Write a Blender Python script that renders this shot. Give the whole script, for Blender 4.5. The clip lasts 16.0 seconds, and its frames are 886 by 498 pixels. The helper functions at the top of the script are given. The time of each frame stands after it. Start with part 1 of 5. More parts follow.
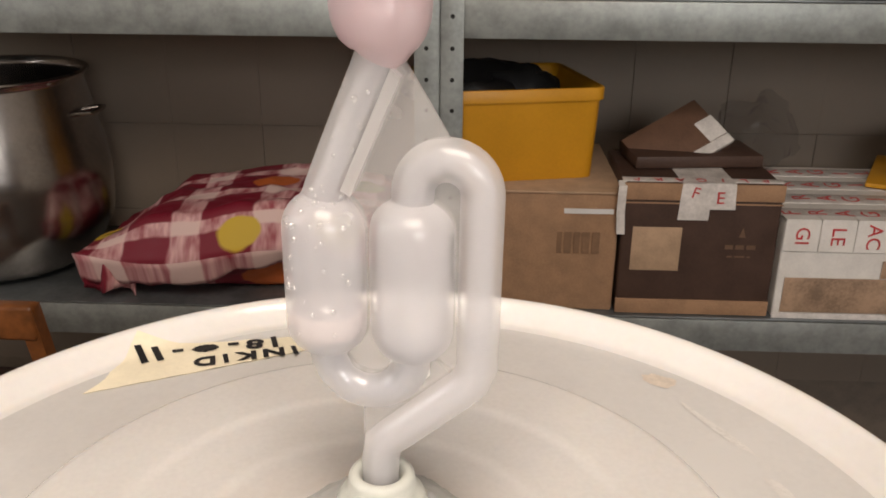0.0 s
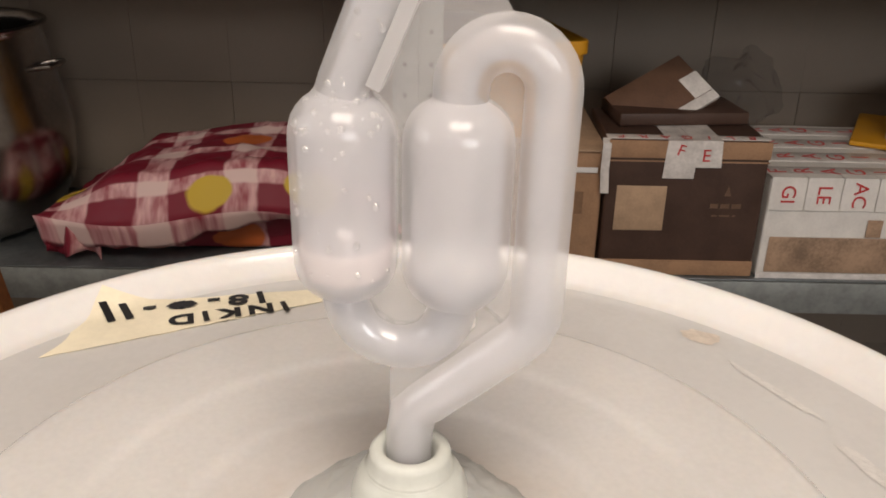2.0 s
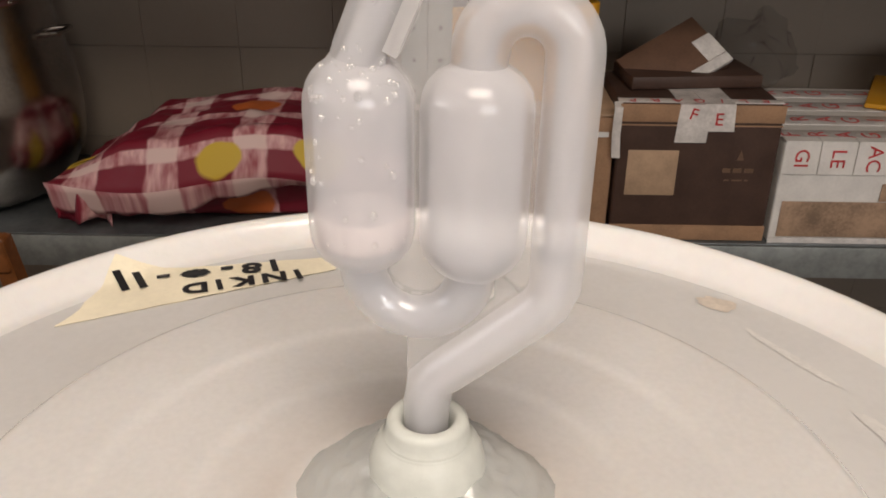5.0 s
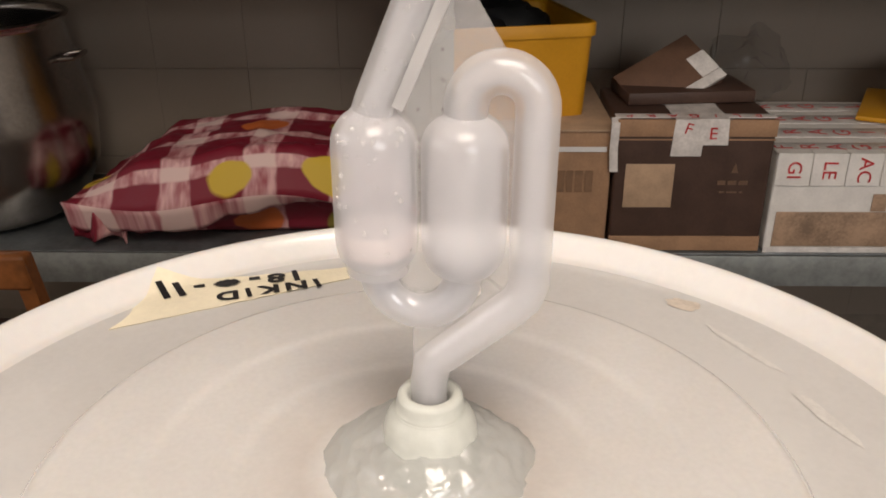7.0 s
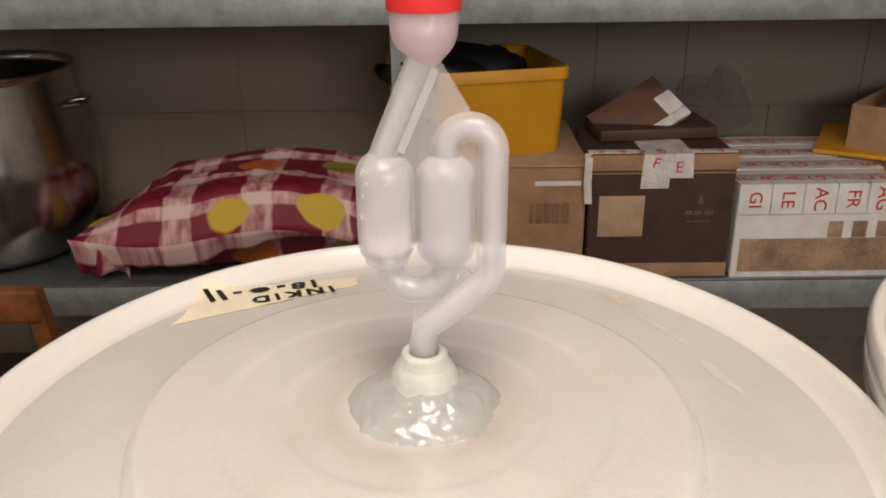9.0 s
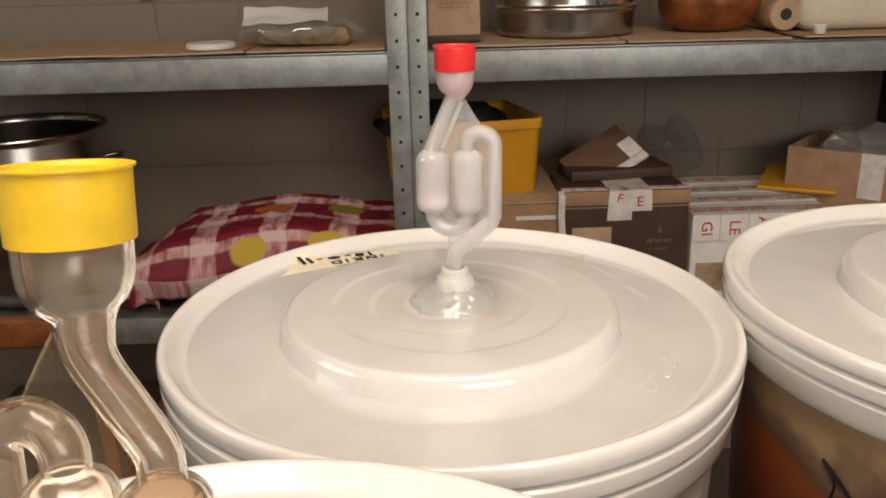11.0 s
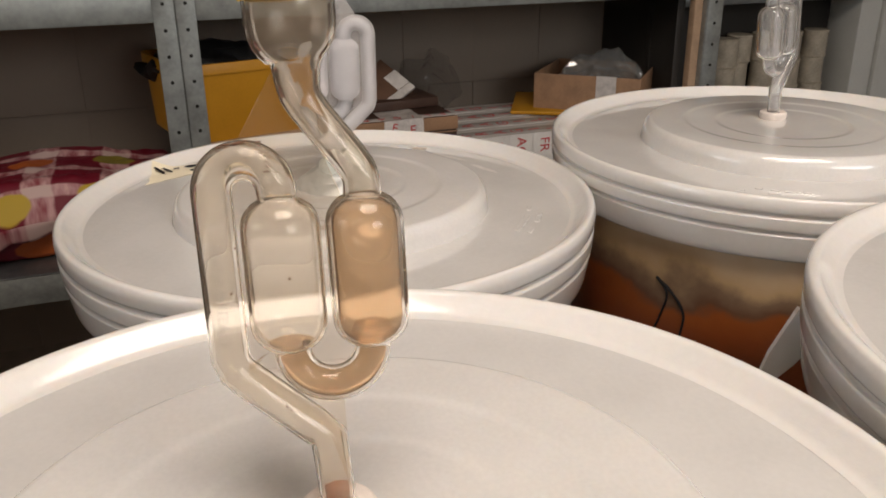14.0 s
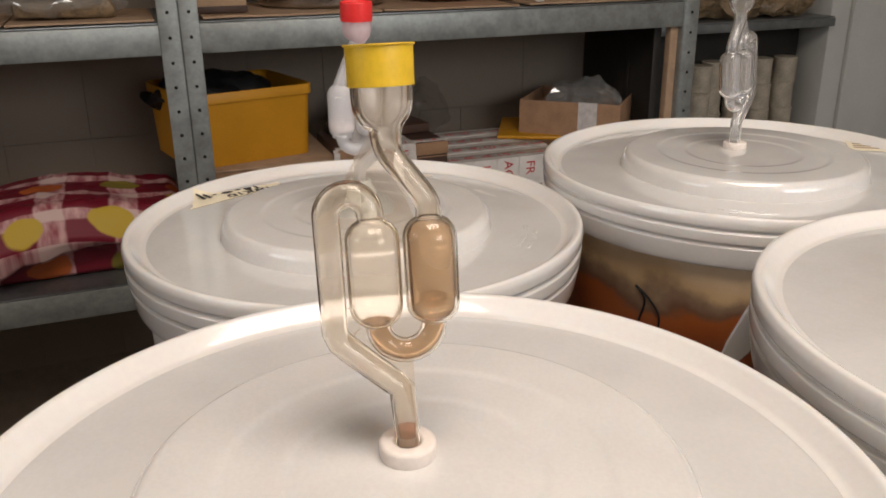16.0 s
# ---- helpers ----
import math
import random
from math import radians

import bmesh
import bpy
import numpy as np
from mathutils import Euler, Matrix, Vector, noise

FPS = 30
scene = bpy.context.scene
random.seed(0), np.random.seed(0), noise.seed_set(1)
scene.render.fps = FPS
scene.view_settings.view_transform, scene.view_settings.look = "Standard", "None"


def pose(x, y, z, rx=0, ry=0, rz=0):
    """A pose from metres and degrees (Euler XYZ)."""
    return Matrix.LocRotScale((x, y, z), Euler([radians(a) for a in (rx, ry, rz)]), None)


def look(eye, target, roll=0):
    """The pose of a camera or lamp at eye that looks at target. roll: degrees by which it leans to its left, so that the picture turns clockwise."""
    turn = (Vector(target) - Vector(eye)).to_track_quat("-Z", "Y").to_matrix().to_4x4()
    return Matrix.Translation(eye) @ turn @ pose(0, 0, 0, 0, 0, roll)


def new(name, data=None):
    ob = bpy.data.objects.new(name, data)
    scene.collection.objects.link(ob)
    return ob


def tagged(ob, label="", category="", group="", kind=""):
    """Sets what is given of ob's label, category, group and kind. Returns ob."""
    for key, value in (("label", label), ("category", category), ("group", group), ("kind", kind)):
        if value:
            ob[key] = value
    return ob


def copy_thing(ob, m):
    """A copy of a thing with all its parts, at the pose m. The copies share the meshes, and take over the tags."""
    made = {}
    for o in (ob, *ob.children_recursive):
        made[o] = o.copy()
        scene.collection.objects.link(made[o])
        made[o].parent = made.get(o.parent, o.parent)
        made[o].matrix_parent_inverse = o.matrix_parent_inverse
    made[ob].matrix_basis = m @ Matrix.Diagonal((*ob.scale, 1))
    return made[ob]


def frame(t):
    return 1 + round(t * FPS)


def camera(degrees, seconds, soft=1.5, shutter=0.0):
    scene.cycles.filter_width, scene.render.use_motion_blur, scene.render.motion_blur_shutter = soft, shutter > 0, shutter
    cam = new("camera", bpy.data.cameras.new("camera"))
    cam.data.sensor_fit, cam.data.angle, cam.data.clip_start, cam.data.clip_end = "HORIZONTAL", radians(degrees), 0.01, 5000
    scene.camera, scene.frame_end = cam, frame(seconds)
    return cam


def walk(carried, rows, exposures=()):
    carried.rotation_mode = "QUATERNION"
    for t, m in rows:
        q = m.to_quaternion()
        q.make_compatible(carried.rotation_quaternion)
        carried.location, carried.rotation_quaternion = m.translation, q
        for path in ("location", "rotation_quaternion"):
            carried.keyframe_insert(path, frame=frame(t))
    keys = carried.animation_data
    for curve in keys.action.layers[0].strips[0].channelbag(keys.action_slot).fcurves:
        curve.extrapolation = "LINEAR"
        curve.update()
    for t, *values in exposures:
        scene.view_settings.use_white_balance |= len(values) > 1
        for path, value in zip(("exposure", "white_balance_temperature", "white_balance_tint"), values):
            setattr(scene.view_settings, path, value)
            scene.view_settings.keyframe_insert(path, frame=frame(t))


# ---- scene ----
cam = camera(55.7, 16.0, 1.8)
PATH = [
    (0, (0.039, 0.031, 0.572), (-0.043, 1.889, -0.163), 0.4),
    (0.5, (0.032, 0.03, 0.57), (0.008, 1.877, -0.197), 0.9),
    (1, (0.027, 0.037, 0.566), (0.031, 1.88, -0.21), 1.3),
    (1.5, (0.022, 0.058, 0.555), (0.02, 1.899, -0.226), 1.2),
    (2, (0.022, 0.068, 0.547), (0.013, 1.897, -0.263), 1.0),
    (2.5, (0.02, 0.074, 0.546), (0.013, 1.886, -0.301), 1.0),
    (3, (0.018, 0.075, 0.544), (0.009, 1.876, -0.325), 0.9),
    (3.5, (0.02, 0.073, 0.546), (0.002, 1.868, -0.336), 0.9),
    (4, (0.0205, 0.072, 0.546), (0.0005, 1.866, -0.34), 0.8),
    (6.5, (0.02, 0.05, 0.557), (-0.027, 1.848, -0.317), 0.0),
    (7, (0.023, 0.03, 0.565), (-0.02, 1.837, -0.29), -0.3),
    (7.5, (0.025, 0.012, 0.575), (-0.014, 1.827, -0.265), -0.5),
    (8, (0.026, -0.005, 0.582), (-0.007, 1.818, -0.239), -0.6),
    (8.5, (0.025, -0.02, 0.586), (0.006, 1.811, -0.219), -0.7),
    (11, (-0.002, -0.29, 0.62), (0.034, 1.602, -0.026), -1.5),
    (11.3, (-0.029, -0.298, 0.617), (0.09, 1.589, -0.037), -1.6),
    (11.5, (-0.048, -0.303, 0.615), (0.147, 1.573, -0.05), -1.5),
    (12, (-0.075, -0.307, 0.603), (0.301, 1.528, -0.098), -1.1),
    (12.5, (-0.084, -0.314, 0.595), (0.386, 1.488, -0.135), -0.9),
    (13, (-0.092, -0.325, 0.593), (0.446, 1.452, -0.152), -0.7),
    (13.5, (-0.101, -0.336, 0.592), (0.487, 1.423, -0.157), -0.6),
    (14, (-0.106, -0.344, 0.591), (0.516, 1.402, -0.162), -0.6),
    (14.5, (-0.11, -0.363, 0.594), (0.512, 1.39, -0.14), -0.7),
    (15, (-0.116, -0.384, 0.603), (0.476, 1.393, -0.097), -0.4),
    (15.5, (-0.124, -0.41, 0.616), (0.467, 1.371, -0.076), -0.2),
    (16, (-0.157, -0.422, 0.622), (0.51, 1.326, -0.085), -0.6),
]
walk(cam, [(t, look(eye, target, roll)) for t, eye, target, roll in PATH],
     [(0, 0.74, 6500, 10), (1.5, 0.72, 6450, 10), (2.5, 0.58, 6350, 10), (4.2, 0.56, 6350, 10), (6.3, 0.64, 6400, 10), (8.7, 0.68, 6450, 10),
      (11, 0.66, 6800, 10), (13, 0.28, 6700, 10), (14.2, 0.28, 6350, 10), (16, 0.34, 6300, 10)])

# ---- light ----
def area_lamp(name, place, target, sx, sy, watts, colour):
    d = bpy.data.lights.new(name, "AREA")
    d.shape, d.size, d.size_y, d.energy, d.color = "RECTANGLE", sx, sy, watts, colour
    ob = new(name, d)
    ob.matrix_world = look(place, target)
    return ob


world = bpy.data.worlds.new("world")
scene.world = world
world.use_nodes = True
wn = world.node_tree.nodes
sky = wn.new("ShaderNodeTexSky")
sky.sky_type, sky.sun_disc, sky.sun_elevation, sky.sun_rotation = "NISHITA", False, radians(35), radians(160)
world.node_tree.links.new(sky.outputs[0], wn["Background"].inputs[0])
wn["Background"].inputs[1].default_value = 0.1
# daylight in the window openings behind and beside the camera, and a ceiling lamp
area_lamp("window_daylight", (1.10, -2.24, 1.20), (1.2, 1.4, 0.3), 1.6, 0.9, 15, (1.0, 0.96, 0.92))
area_lamp("ceiling_lamp_light", (0.10, -0.45, 1.78), (0.10, -0.30, 0), 1.0, 1.0, 26, (1.0, 0.86, 0.73))
area_lamp("side_window_daylight", (-2.49, -0.30, 1.22), (0.0, 0.1, 0.5), 1.2, 0.8, 8, (1.0, 0.92, 0.84))


# ---- materials ----
def mat(name, colour, rough=0.5, metal=0.0, vary=0.12, scale=20.0, fine=150.0, bump=0.15, dist=0.001, colour2=None,
        spec=0.5, transmission=0.0, ior=1.45, sss=0.0, coords="Object"):
    """Colour with variation at two scales, roughness variation and fine relief."""
    m = bpy.data.materials.new(name)
    m.use_nodes = True
    n, l = m.node_tree.nodes, m.node_tree.links
    p = n["Principled BSDF"]
    tc = n.new("ShaderNodeTexCoord")
    a, b = n.new("ShaderNodeTexNoise"), n.new("ShaderNodeTexNoise")
    a.inputs["Scale"].default_value, a.inputs["Detail"].default_value = scale, 5
    b.inputs["Scale"].default_value, b.inputs["Detail"].default_value = fine, 3
    for t in (a, b):
        l.new(tc.outputs[coords], t.inputs["Vector"])
    mixv = n.new("ShaderNodeMath")
    mixv.operation = "MULTIPLY_ADD"
    mixv.inputs[1].default_value = 0.7
    half = n.new("ShaderNodeMath")
    half.operation = "MULTIPLY"
    half.inputs[1].default_value = 0.3
    l.new(b.outputs["Fac"], half.inputs[0])
    l.new(a.outputs["Fac"], mixv.inputs[0])
    l.new(half.outputs[0], mixv.inputs[2])
    ramp = n.new("ShaderNodeValToRGB")
    c2 = colour2 or tuple(c * (1 - 2.2 * vary) for c in colour)
    ramp.color_ramp.elements[0].position, ramp.color_ramp.elements[0].color = 0.36, (*c2, 1)
    ramp.color_ramp.elements[1].position, ramp.color_ramp.elements[1].color = 0.62, (*colour, 1)
    l.new(mixv.outputs[0], ramp.inputs[0])
    l.new(ramp.outputs[0], p.inputs["Base Color"])
    rr = n.new("ShaderNodeMapRange")
    rr.inputs["To Min"].default_value, rr.inputs["To Max"].default_value = max(0.02, rough * 0.7), min(1, rough * 1.3)
    l.new(a.outputs["Fac"], rr.inputs["Value"])
    l.new(rr.outputs[0], p.inputs["Roughness"])
    p.inputs["Metallic"].default_value = metal
    p.inputs["Specular IOR Level"].default_value = spec
    p.inputs["Transmission Weight"].default_value = transmission
    p.inputs["IOR"].default_value = ior
    if sss:
        p.inputs["Subsurface Weight"].default_value = sss
        p.inputs["Subsurface Radius"].default_value = (0.01, 0.008, 0.006)
    if bump:
        bp = n.new("ShaderNodeBump")
        bp.inputs["Strength"].default_value, bp.inputs["Distance"].default_value = bump, dist
        l.new(b.outputs["Fac"], bp.inputs["Height"])
        l.new(bp.outputs[0], p.inputs["Normal"])
    return m


def milky(name, colour, clear, gloss_rough=0.12, gloss=0.06, blur=0.0, front=0.5, wrinkle=0.0):
    """Thin translucent polypropylene: part clear, part scattering, with a gloss on top."""
    m = bpy.data.materials.new(name)
    m.use_nodes = True
    n, l = m.node_tree.nodes, m.node_tree.links
    out = n["Material Output"]
    n.remove(n["Principled BSDF"])
    tr, tl, df, gl = (n.new("ShaderNodeBsdf" + k) for k in ("Transparent", "Translucent", "Diffuse", "Glossy"))
    tc, noi, ramp = n.new("ShaderNodeTexCoord"), n.new("ShaderNodeTexNoise"), n.new("ShaderNodeValToRGB")
    noi.inputs["Scale"].default_value, noi.inputs["Detail"].default_value = 90, 4
    l.new(tc.outputs["Object"], noi.inputs["Vector"])
    ramp.color_ramp.elements[0].color = (*(c * 0.93 for c in colour), 1)
    ramp.color_ramp.elements[1].color = (*colour, 1)
    l.new(noi.outputs["Fac"], ramp.inputs[0])
    for s in (tl, df):
        l.new(ramp.outputs[0], s.inputs["Color"])
    gl.inputs["Roughness"].default_value = gloss_rough
    m1, m2, m3 = (n.new("ShaderNodeMixShader") for _ in range(3))
    m1.inputs[0].default_value = front
    if wrinkle:
        bp = n.new("ShaderNodeBump")
        bp.inputs["Strength"].default_value, bp.inputs["Distance"].default_value = wrinkle, 0.003
        l.new(noi.outputs["Fac"], bp.inputs["Height"])
        for s in (gl, df):
            l.new(bp.outputs[0], s.inputs["Normal"])
    l.new(tl.outputs[0], m1.inputs[1])
    l.new(df.outputs[0], m1.inputs[2])
    m2.inputs[0].default_value = 1 - clear
    if blur:
        rf, mb = n.new("ShaderNodeBsdfRefraction"), n.new("ShaderNodeMixShader")
        rf.inputs["IOR"].default_value, rf.inputs["Roughness"].default_value = 1.06, 0.45
        mb.inputs[0].default_value = blur
        l.new(tr.outputs[0], mb.inputs[1])
        l.new(rf.outputs[0], mb.inputs[2])
        l.new(mb.outputs[0], m2.inputs[1])
    else:
        l.new(tr.outputs[0], m2.inputs[1])
    l.new(m1.outputs[0], m2.inputs[2])
    m3.inputs[0].default_value = gloss
    l.new(m2.outputs[0], m3.inputs[1])
    l.new(gl.outputs[0], m3.inputs[2])
    l.new(m3.outputs[0], out.inputs["Surface"])
    return m


def clear_plastic(name, colour, edge=(0.9, 0.9, 0.9), gloss=0.05, rim=0.85, power=3.0, haze=0.0):
    """Thin clear moulded plastic or liquid: tinted and see-through, with a gloss that grows towards its outline."""
    m = bpy.data.materials.new(name)
    m.use_nodes = True
    n, l = m.node_tree.nodes, m.node_tree.links
    n.remove(n["Principled BSDF"])
    tr, gl, mx, lw = n.new("ShaderNodeBsdfTransparent"), n.new("ShaderNodeBsdfGlossy"), n.new("ShaderNodeMixShader"), n.new("ShaderNodeLayerWeight")
    tc, noi, bp, ramp = n.new("ShaderNodeTexCoord"), n.new("ShaderNodeTexNoise"), n.new("ShaderNodeBump"), n.new("ShaderNodeValToRGB")
    noi.inputs["Scale"].default_value, noi.inputs["Detail"].default_value = 110, 4
    l.new(tc.outputs["Object"], noi.inputs["Vector"])
    bp.inputs["Strength"].default_value, bp.inputs["Distance"].default_value = 0.25, 0.0008
    l.new(noi.outputs["Fac"], bp.inputs["Height"])
    l.new(bp.outputs[0], gl.inputs["Normal"])
    ramp.color_ramp.elements[0].color = (*(c * 0.96 for c in colour), 1)
    ramp.color_ramp.elements[1].color = (*colour, 1)
    l.new(noi.outputs["Fac"], ramp.inputs[0])
    l.new(ramp.outputs[0], tr.inputs["Color"])
    gl.inputs["Color"].default_value = (*edge, 1)
    gl.inputs["Roughness"].default_value = 0.06
    pw, ma = n.new("ShaderNodeMath"), n.new("ShaderNodeMath")
    pw.operation, pw.inputs[1].default_value = "POWER", power
    ma.operation, ma.inputs[1].default_value, ma.inputs[2].default_value = "MULTIPLY_ADD", rim, gloss
    l.new(lw.outputs["Facing"], pw.inputs[0])
    l.new(pw.outputs[0], ma.inputs[0])
    l.new(ma.outputs[0], mx.inputs[0])
    l.new(tr.outputs[0], mx.inputs[1])
    l.new(gl.outputs[0], mx.inputs[2])
    if haze:
        df, mh = n.new("ShaderNodeBsdfDiffuse"), n.new("ShaderNodeMixShader")
        df.inputs["Color"].default_value = (*edge, 1)
        mh.inputs[0].default_value = haze
        l.new(mx.outputs[0], mh.inputs[1])
        l.new(df.outputs[0], mh.inputs[2])
        l.new(mh.outputs[0], n["Material Output"].inputs["Surface"])
    else:
        l.new(mx.outputs[0], n["Material Output"].inputs["Surface"])
    return m


def clear_shell(name, colour, ior=1.42, haze=0.0, tone=(0.9, 0.85, 0.8), rough=0.015, gloss=0.035):
    """Clear moulded plastic or liquid with real refraction, faintly tinted, with a trace of haze."""
    m = bpy.data.materials.new(name)
    m.use_nodes = True
    n, l = m.node_tree.nodes, m.node_tree.links
    n.remove(n["Principled BSDF"])
    g, tc, noi, bp, ramp = n.new("ShaderNodeBsdfGlass"), n.new("ShaderNodeTexCoord"), n.new("ShaderNodeTexNoise"), n.new("ShaderNodeBump"), n.new("ShaderNodeValToRGB")
    noi.inputs["Scale"].default_value, noi.inputs["Detail"].default_value = 90, 4
    l.new(tc.outputs["Object"], noi.inputs["Vector"])
    bp.inputs["Strength"].default_value, bp.inputs["Distance"].default_value = 0.12, 0.0005
    l.new(noi.outputs["Fac"], bp.inputs["Height"])
    l.new(bp.outputs[0], g.inputs["Normal"])
    ramp.color_ramp.elements[0].color = (*(c * 0.97 for c in colour), 1)
    ramp.color_ramp.elements[1].color = (*colour, 1)
    l.new(noi.outputs["Fac"], ramp.inputs[0])
    l.new(ramp.outputs[0], g.inputs["Color"])
    g.inputs["IOR"].default_value, g.inputs["Roughness"].default_value = ior, rough
    df, mh = n.new("ShaderNodeBsdfDiffuse"), n.new("ShaderNodeMixShader")
    df.inputs["Color"].default_value = (*tone, 1)
    mh.inputs[0].default_value = haze
    gl, mg = n.new("ShaderNodeBsdfGlossy"), n.new("ShaderNodeMixShader")
    gl.inputs["Roughness"].default_value = 0.04
    mg.inputs[0].default_value = gloss
    l.new(g.outputs[0], mg.inputs[1])
    l.new(gl.outputs[0], mg.inputs[2])
    l.new(mg.outputs[0], mh.inputs[1])
    l.new(df.outputs[0], mh.inputs[2])
    l.new(mh.outputs[0], n["Material Output"].inputs["Surface"])
    return m


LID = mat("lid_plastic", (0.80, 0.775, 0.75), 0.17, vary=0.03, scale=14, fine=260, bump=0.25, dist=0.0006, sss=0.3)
# same white lid plastic; dimming by translucency and reflections is put into the colour
LID_RING_DIM = mat("dimmed_lid_ring_plastic", (0.665, 0.65, 0.635), 0.06, vary=0.04, scale=22, fine=420, bump=0.06, dist=0.0003, sss=0.1)
LID_DISC_DIM = mat("dimmed_lid_disc_plastic", (0.72, 0.70, 0.68), 0.07, vary=0.05, scale=16, fine=520, bump=0.07, dist=0.0003, sss=0.3)
def stained_disc():
    """The disc plastic with a brownish grime ring round the middle and faint smudges."""
    m = mat("stained_disc_plastic", (0.72, 0.70, 0.68), 0.09, vary=0.05, scale=16, fine=520, bump=0.10, dist=0.0003, sss=0.3)
    n, l = m.node_tree.nodes, m.node_tree.links
    tc, gr, noi, ramp, mul, mx = (n.new("ShaderNode" + k) for k in ("TexCoord", "VectorMath", "TexNoise", "ValToRGB", "Math", "MixRGB"))
    gr.operation = "LENGTH"
    flat = n.new("ShaderNodeVectorMath")
    flat.operation, flat.inputs[1].default_value = "MULTIPLY", (1, 1, 0)
    l.new(tc.outputs["Object"], flat.inputs[0])
    l.new(flat.outputs[0], gr.inputs[0])
    noi.inputs["Scale"].default_value, noi.inputs["Detail"].default_value = 34, 5
    l.new(tc.outputs["Object"], noi.inputs["Vector"])
    sc = n.new("ShaderNodeMath")
    sc.operation, sc.inputs[1].default_value = "MULTIPLY", 10.0
    l.new(gr.outputs["Value"], sc.inputs[0])
    e = ramp.color_ramp.elements
    e[0].position, e[0].color = 0.24, (0, 0, 0, 1)
    e[1].position, e[1].color = 0.62, (0, 0, 0, 1)
    for pos, v in ((0.32, 0.6), (0.40, 0.35), (0.50, 0.10)):
        e.new(pos).color = (v, v, v, 1)
    l.new(sc.outputs[0], ramp.inputs[0])
    mul.operation = "MULTIPLY"
    l.new(ramp.outputs[0], mul.inputs[0])
    l.new(noi.outputs["Fac"], mul.inputs[1])
    p = n["Principled BSDF"]
    old = p.inputs["Base Color"].links[0].from_socket
    l.new(mul.outputs[0], mx.inputs[0])
    l.new(old, mx.inputs[1])
    mx.inputs[2].default_value = (0.36, 0.27, 0.20, 1)
    l.new(mx.outputs[0], p.inputs["Base Color"])
    return m


DISC_STAINED = stained_disc()
for m in (LID_RING_DIM, LID_DISC_DIM, DISC_STAINED, LID):
    p = m.node_tree.nodes["Principled BSDF"]
    p.inputs["Coat Weight"].default_value, p.inputs["Coat Roughness"].default_value, p.inputs["Coat IOR"].default_value = 0.8, 0.05, 1.5
PAIL = mat("pail_plastic", (0.79, 0.762, 0.735), 0.27, vary=0.03, scale=9, fine=120, bump=0.12, dist=0.0008, sss=0.3)
RED_CAP = mat("red_cap_plastic", (0.80, 0.035, 0.035), 0.38, vary=0.06, scale=60, fine=500, bump=0.1)
YELLOW_CAP = mat("yellow_cap_plastic", (0.86, 0.56, 0.03), 0.45, vary=0.08, scale=70, fine=400, bump=0.25, dist=0.0006)
MILKY = milky("milky_polypropylene", (0.99, 0.975, 0.97), 0.64, 0.035, 0.04, front=0.62)
MILKY_BORE = milky("milky_bore", (0.90, 0.90, 0.95), 0.54, 0.2, 0.01, blur=0.9, front=0.5)
MILKY_BORE_CLEAR = milky("clearer_milky_bore", (0.92, 0.92, 0.98), 0.62, 0.2, 0.01, front=0.5)
MILKY_WEB = milky("milky_web", (0.80, 0.77, 0.76), 0.68, 0.25, front=0.7)
PINKISH = milky("pink_tinted_polypropylene", (0.99, 0.80, 0.84), 0.62, front=0.75)
AMBER_SHELL = clear_shell("stained_clear_shell", (0.99, 0.975, 0.948), 1.09, 0.07, (0.88, 0.72, 0.55))
CLEAR_SHELL = clear_shell("clear_shell", (0.99, 0.99, 0.99), 1.22, 0.06, (0.95, 0.95, 0.95))
CLEAR_AMBER = clear_plastic("stained_clear_plastic", (0.975, 0.955, 0.925), (0.93, 0.78, 0.58), 0.05, 0.8, 3.3, 0.03)
CLEAR = clear_plastic("clear_plastic", (0.99, 0.99, 0.99), (1.0, 1.0, 1.0), 0.12, 0.7, 2.0, 0.07)
AMBER_LIQUID = clear_shell("amber_liquid", (0.87, 0.74, 0.60), 1.14, 0.0, gloss=0.0)
GAS = clear_plastic("gas_bubble_wall", (0.97, 0.93, 0.88), (0.95, 0.86, 0.74), 0.12, 0.6, 2.5, 0.03)
STEM_RESIDUE = clear_plastic("stem_residue", (0.86, 0.62, 0.46), (0.7, 0.46, 0.32), 0.03, 0.4, 4.0)
WATER = clear_plastic("water", (0.95, 0.96, 0.98), (0.85, 0.87, 0.9), 0.08, 0.8, 2.5)
FROTH = milky("froth", (1.0, 0.90, 0.89), 0.25, front=0.8)
BUBBLE = milky("bubble_film", (0.99, 0.97, 0.98), 0.55, 0.05, 0.16)
BUNG = mat("grey_rubber_bung", (0.60, 0.61, 0.56), 0.35, vary=0.06, scale=80, fine=300)
SILICONE = milky("clear_grey_sealant", (0.68, 0.69, 0.67), 0.52, 0.12, 0.09, front=0.8, wrinkle=0.7)
GROMMET = mat("white_rubber_grommet", (0.80, 0.72, 0.66), 0.5, vary=0.06, scale=90, fine=400)
ZINC = mat("galvanised_steel", (0.38, 0.40, 0.385), 0.46, 0.55, 0.14, 26, 120, 0.2, 0.0006)
ZINC_SHELF = mat("galvanised_shelf_board", (0.27, 0.29, 0.30), 0.36, 0.7, 0.14, 16, 90, 0.15, 0.0006)
HOLE = mat("dark_hole", (0.015, 0.014, 0.013), 0.8, bump=0)
POT_STEEL = mat("dull_pot_steel", (0.50, 0.46, 0.43), 0.24, 1.0, 0.16, 7, 160, 0.05)
STEEL = mat("stainless_steel", (0.55, 0.52, 0.49), 0.22, 1.0, 0.08, 14, 200, 0.05)
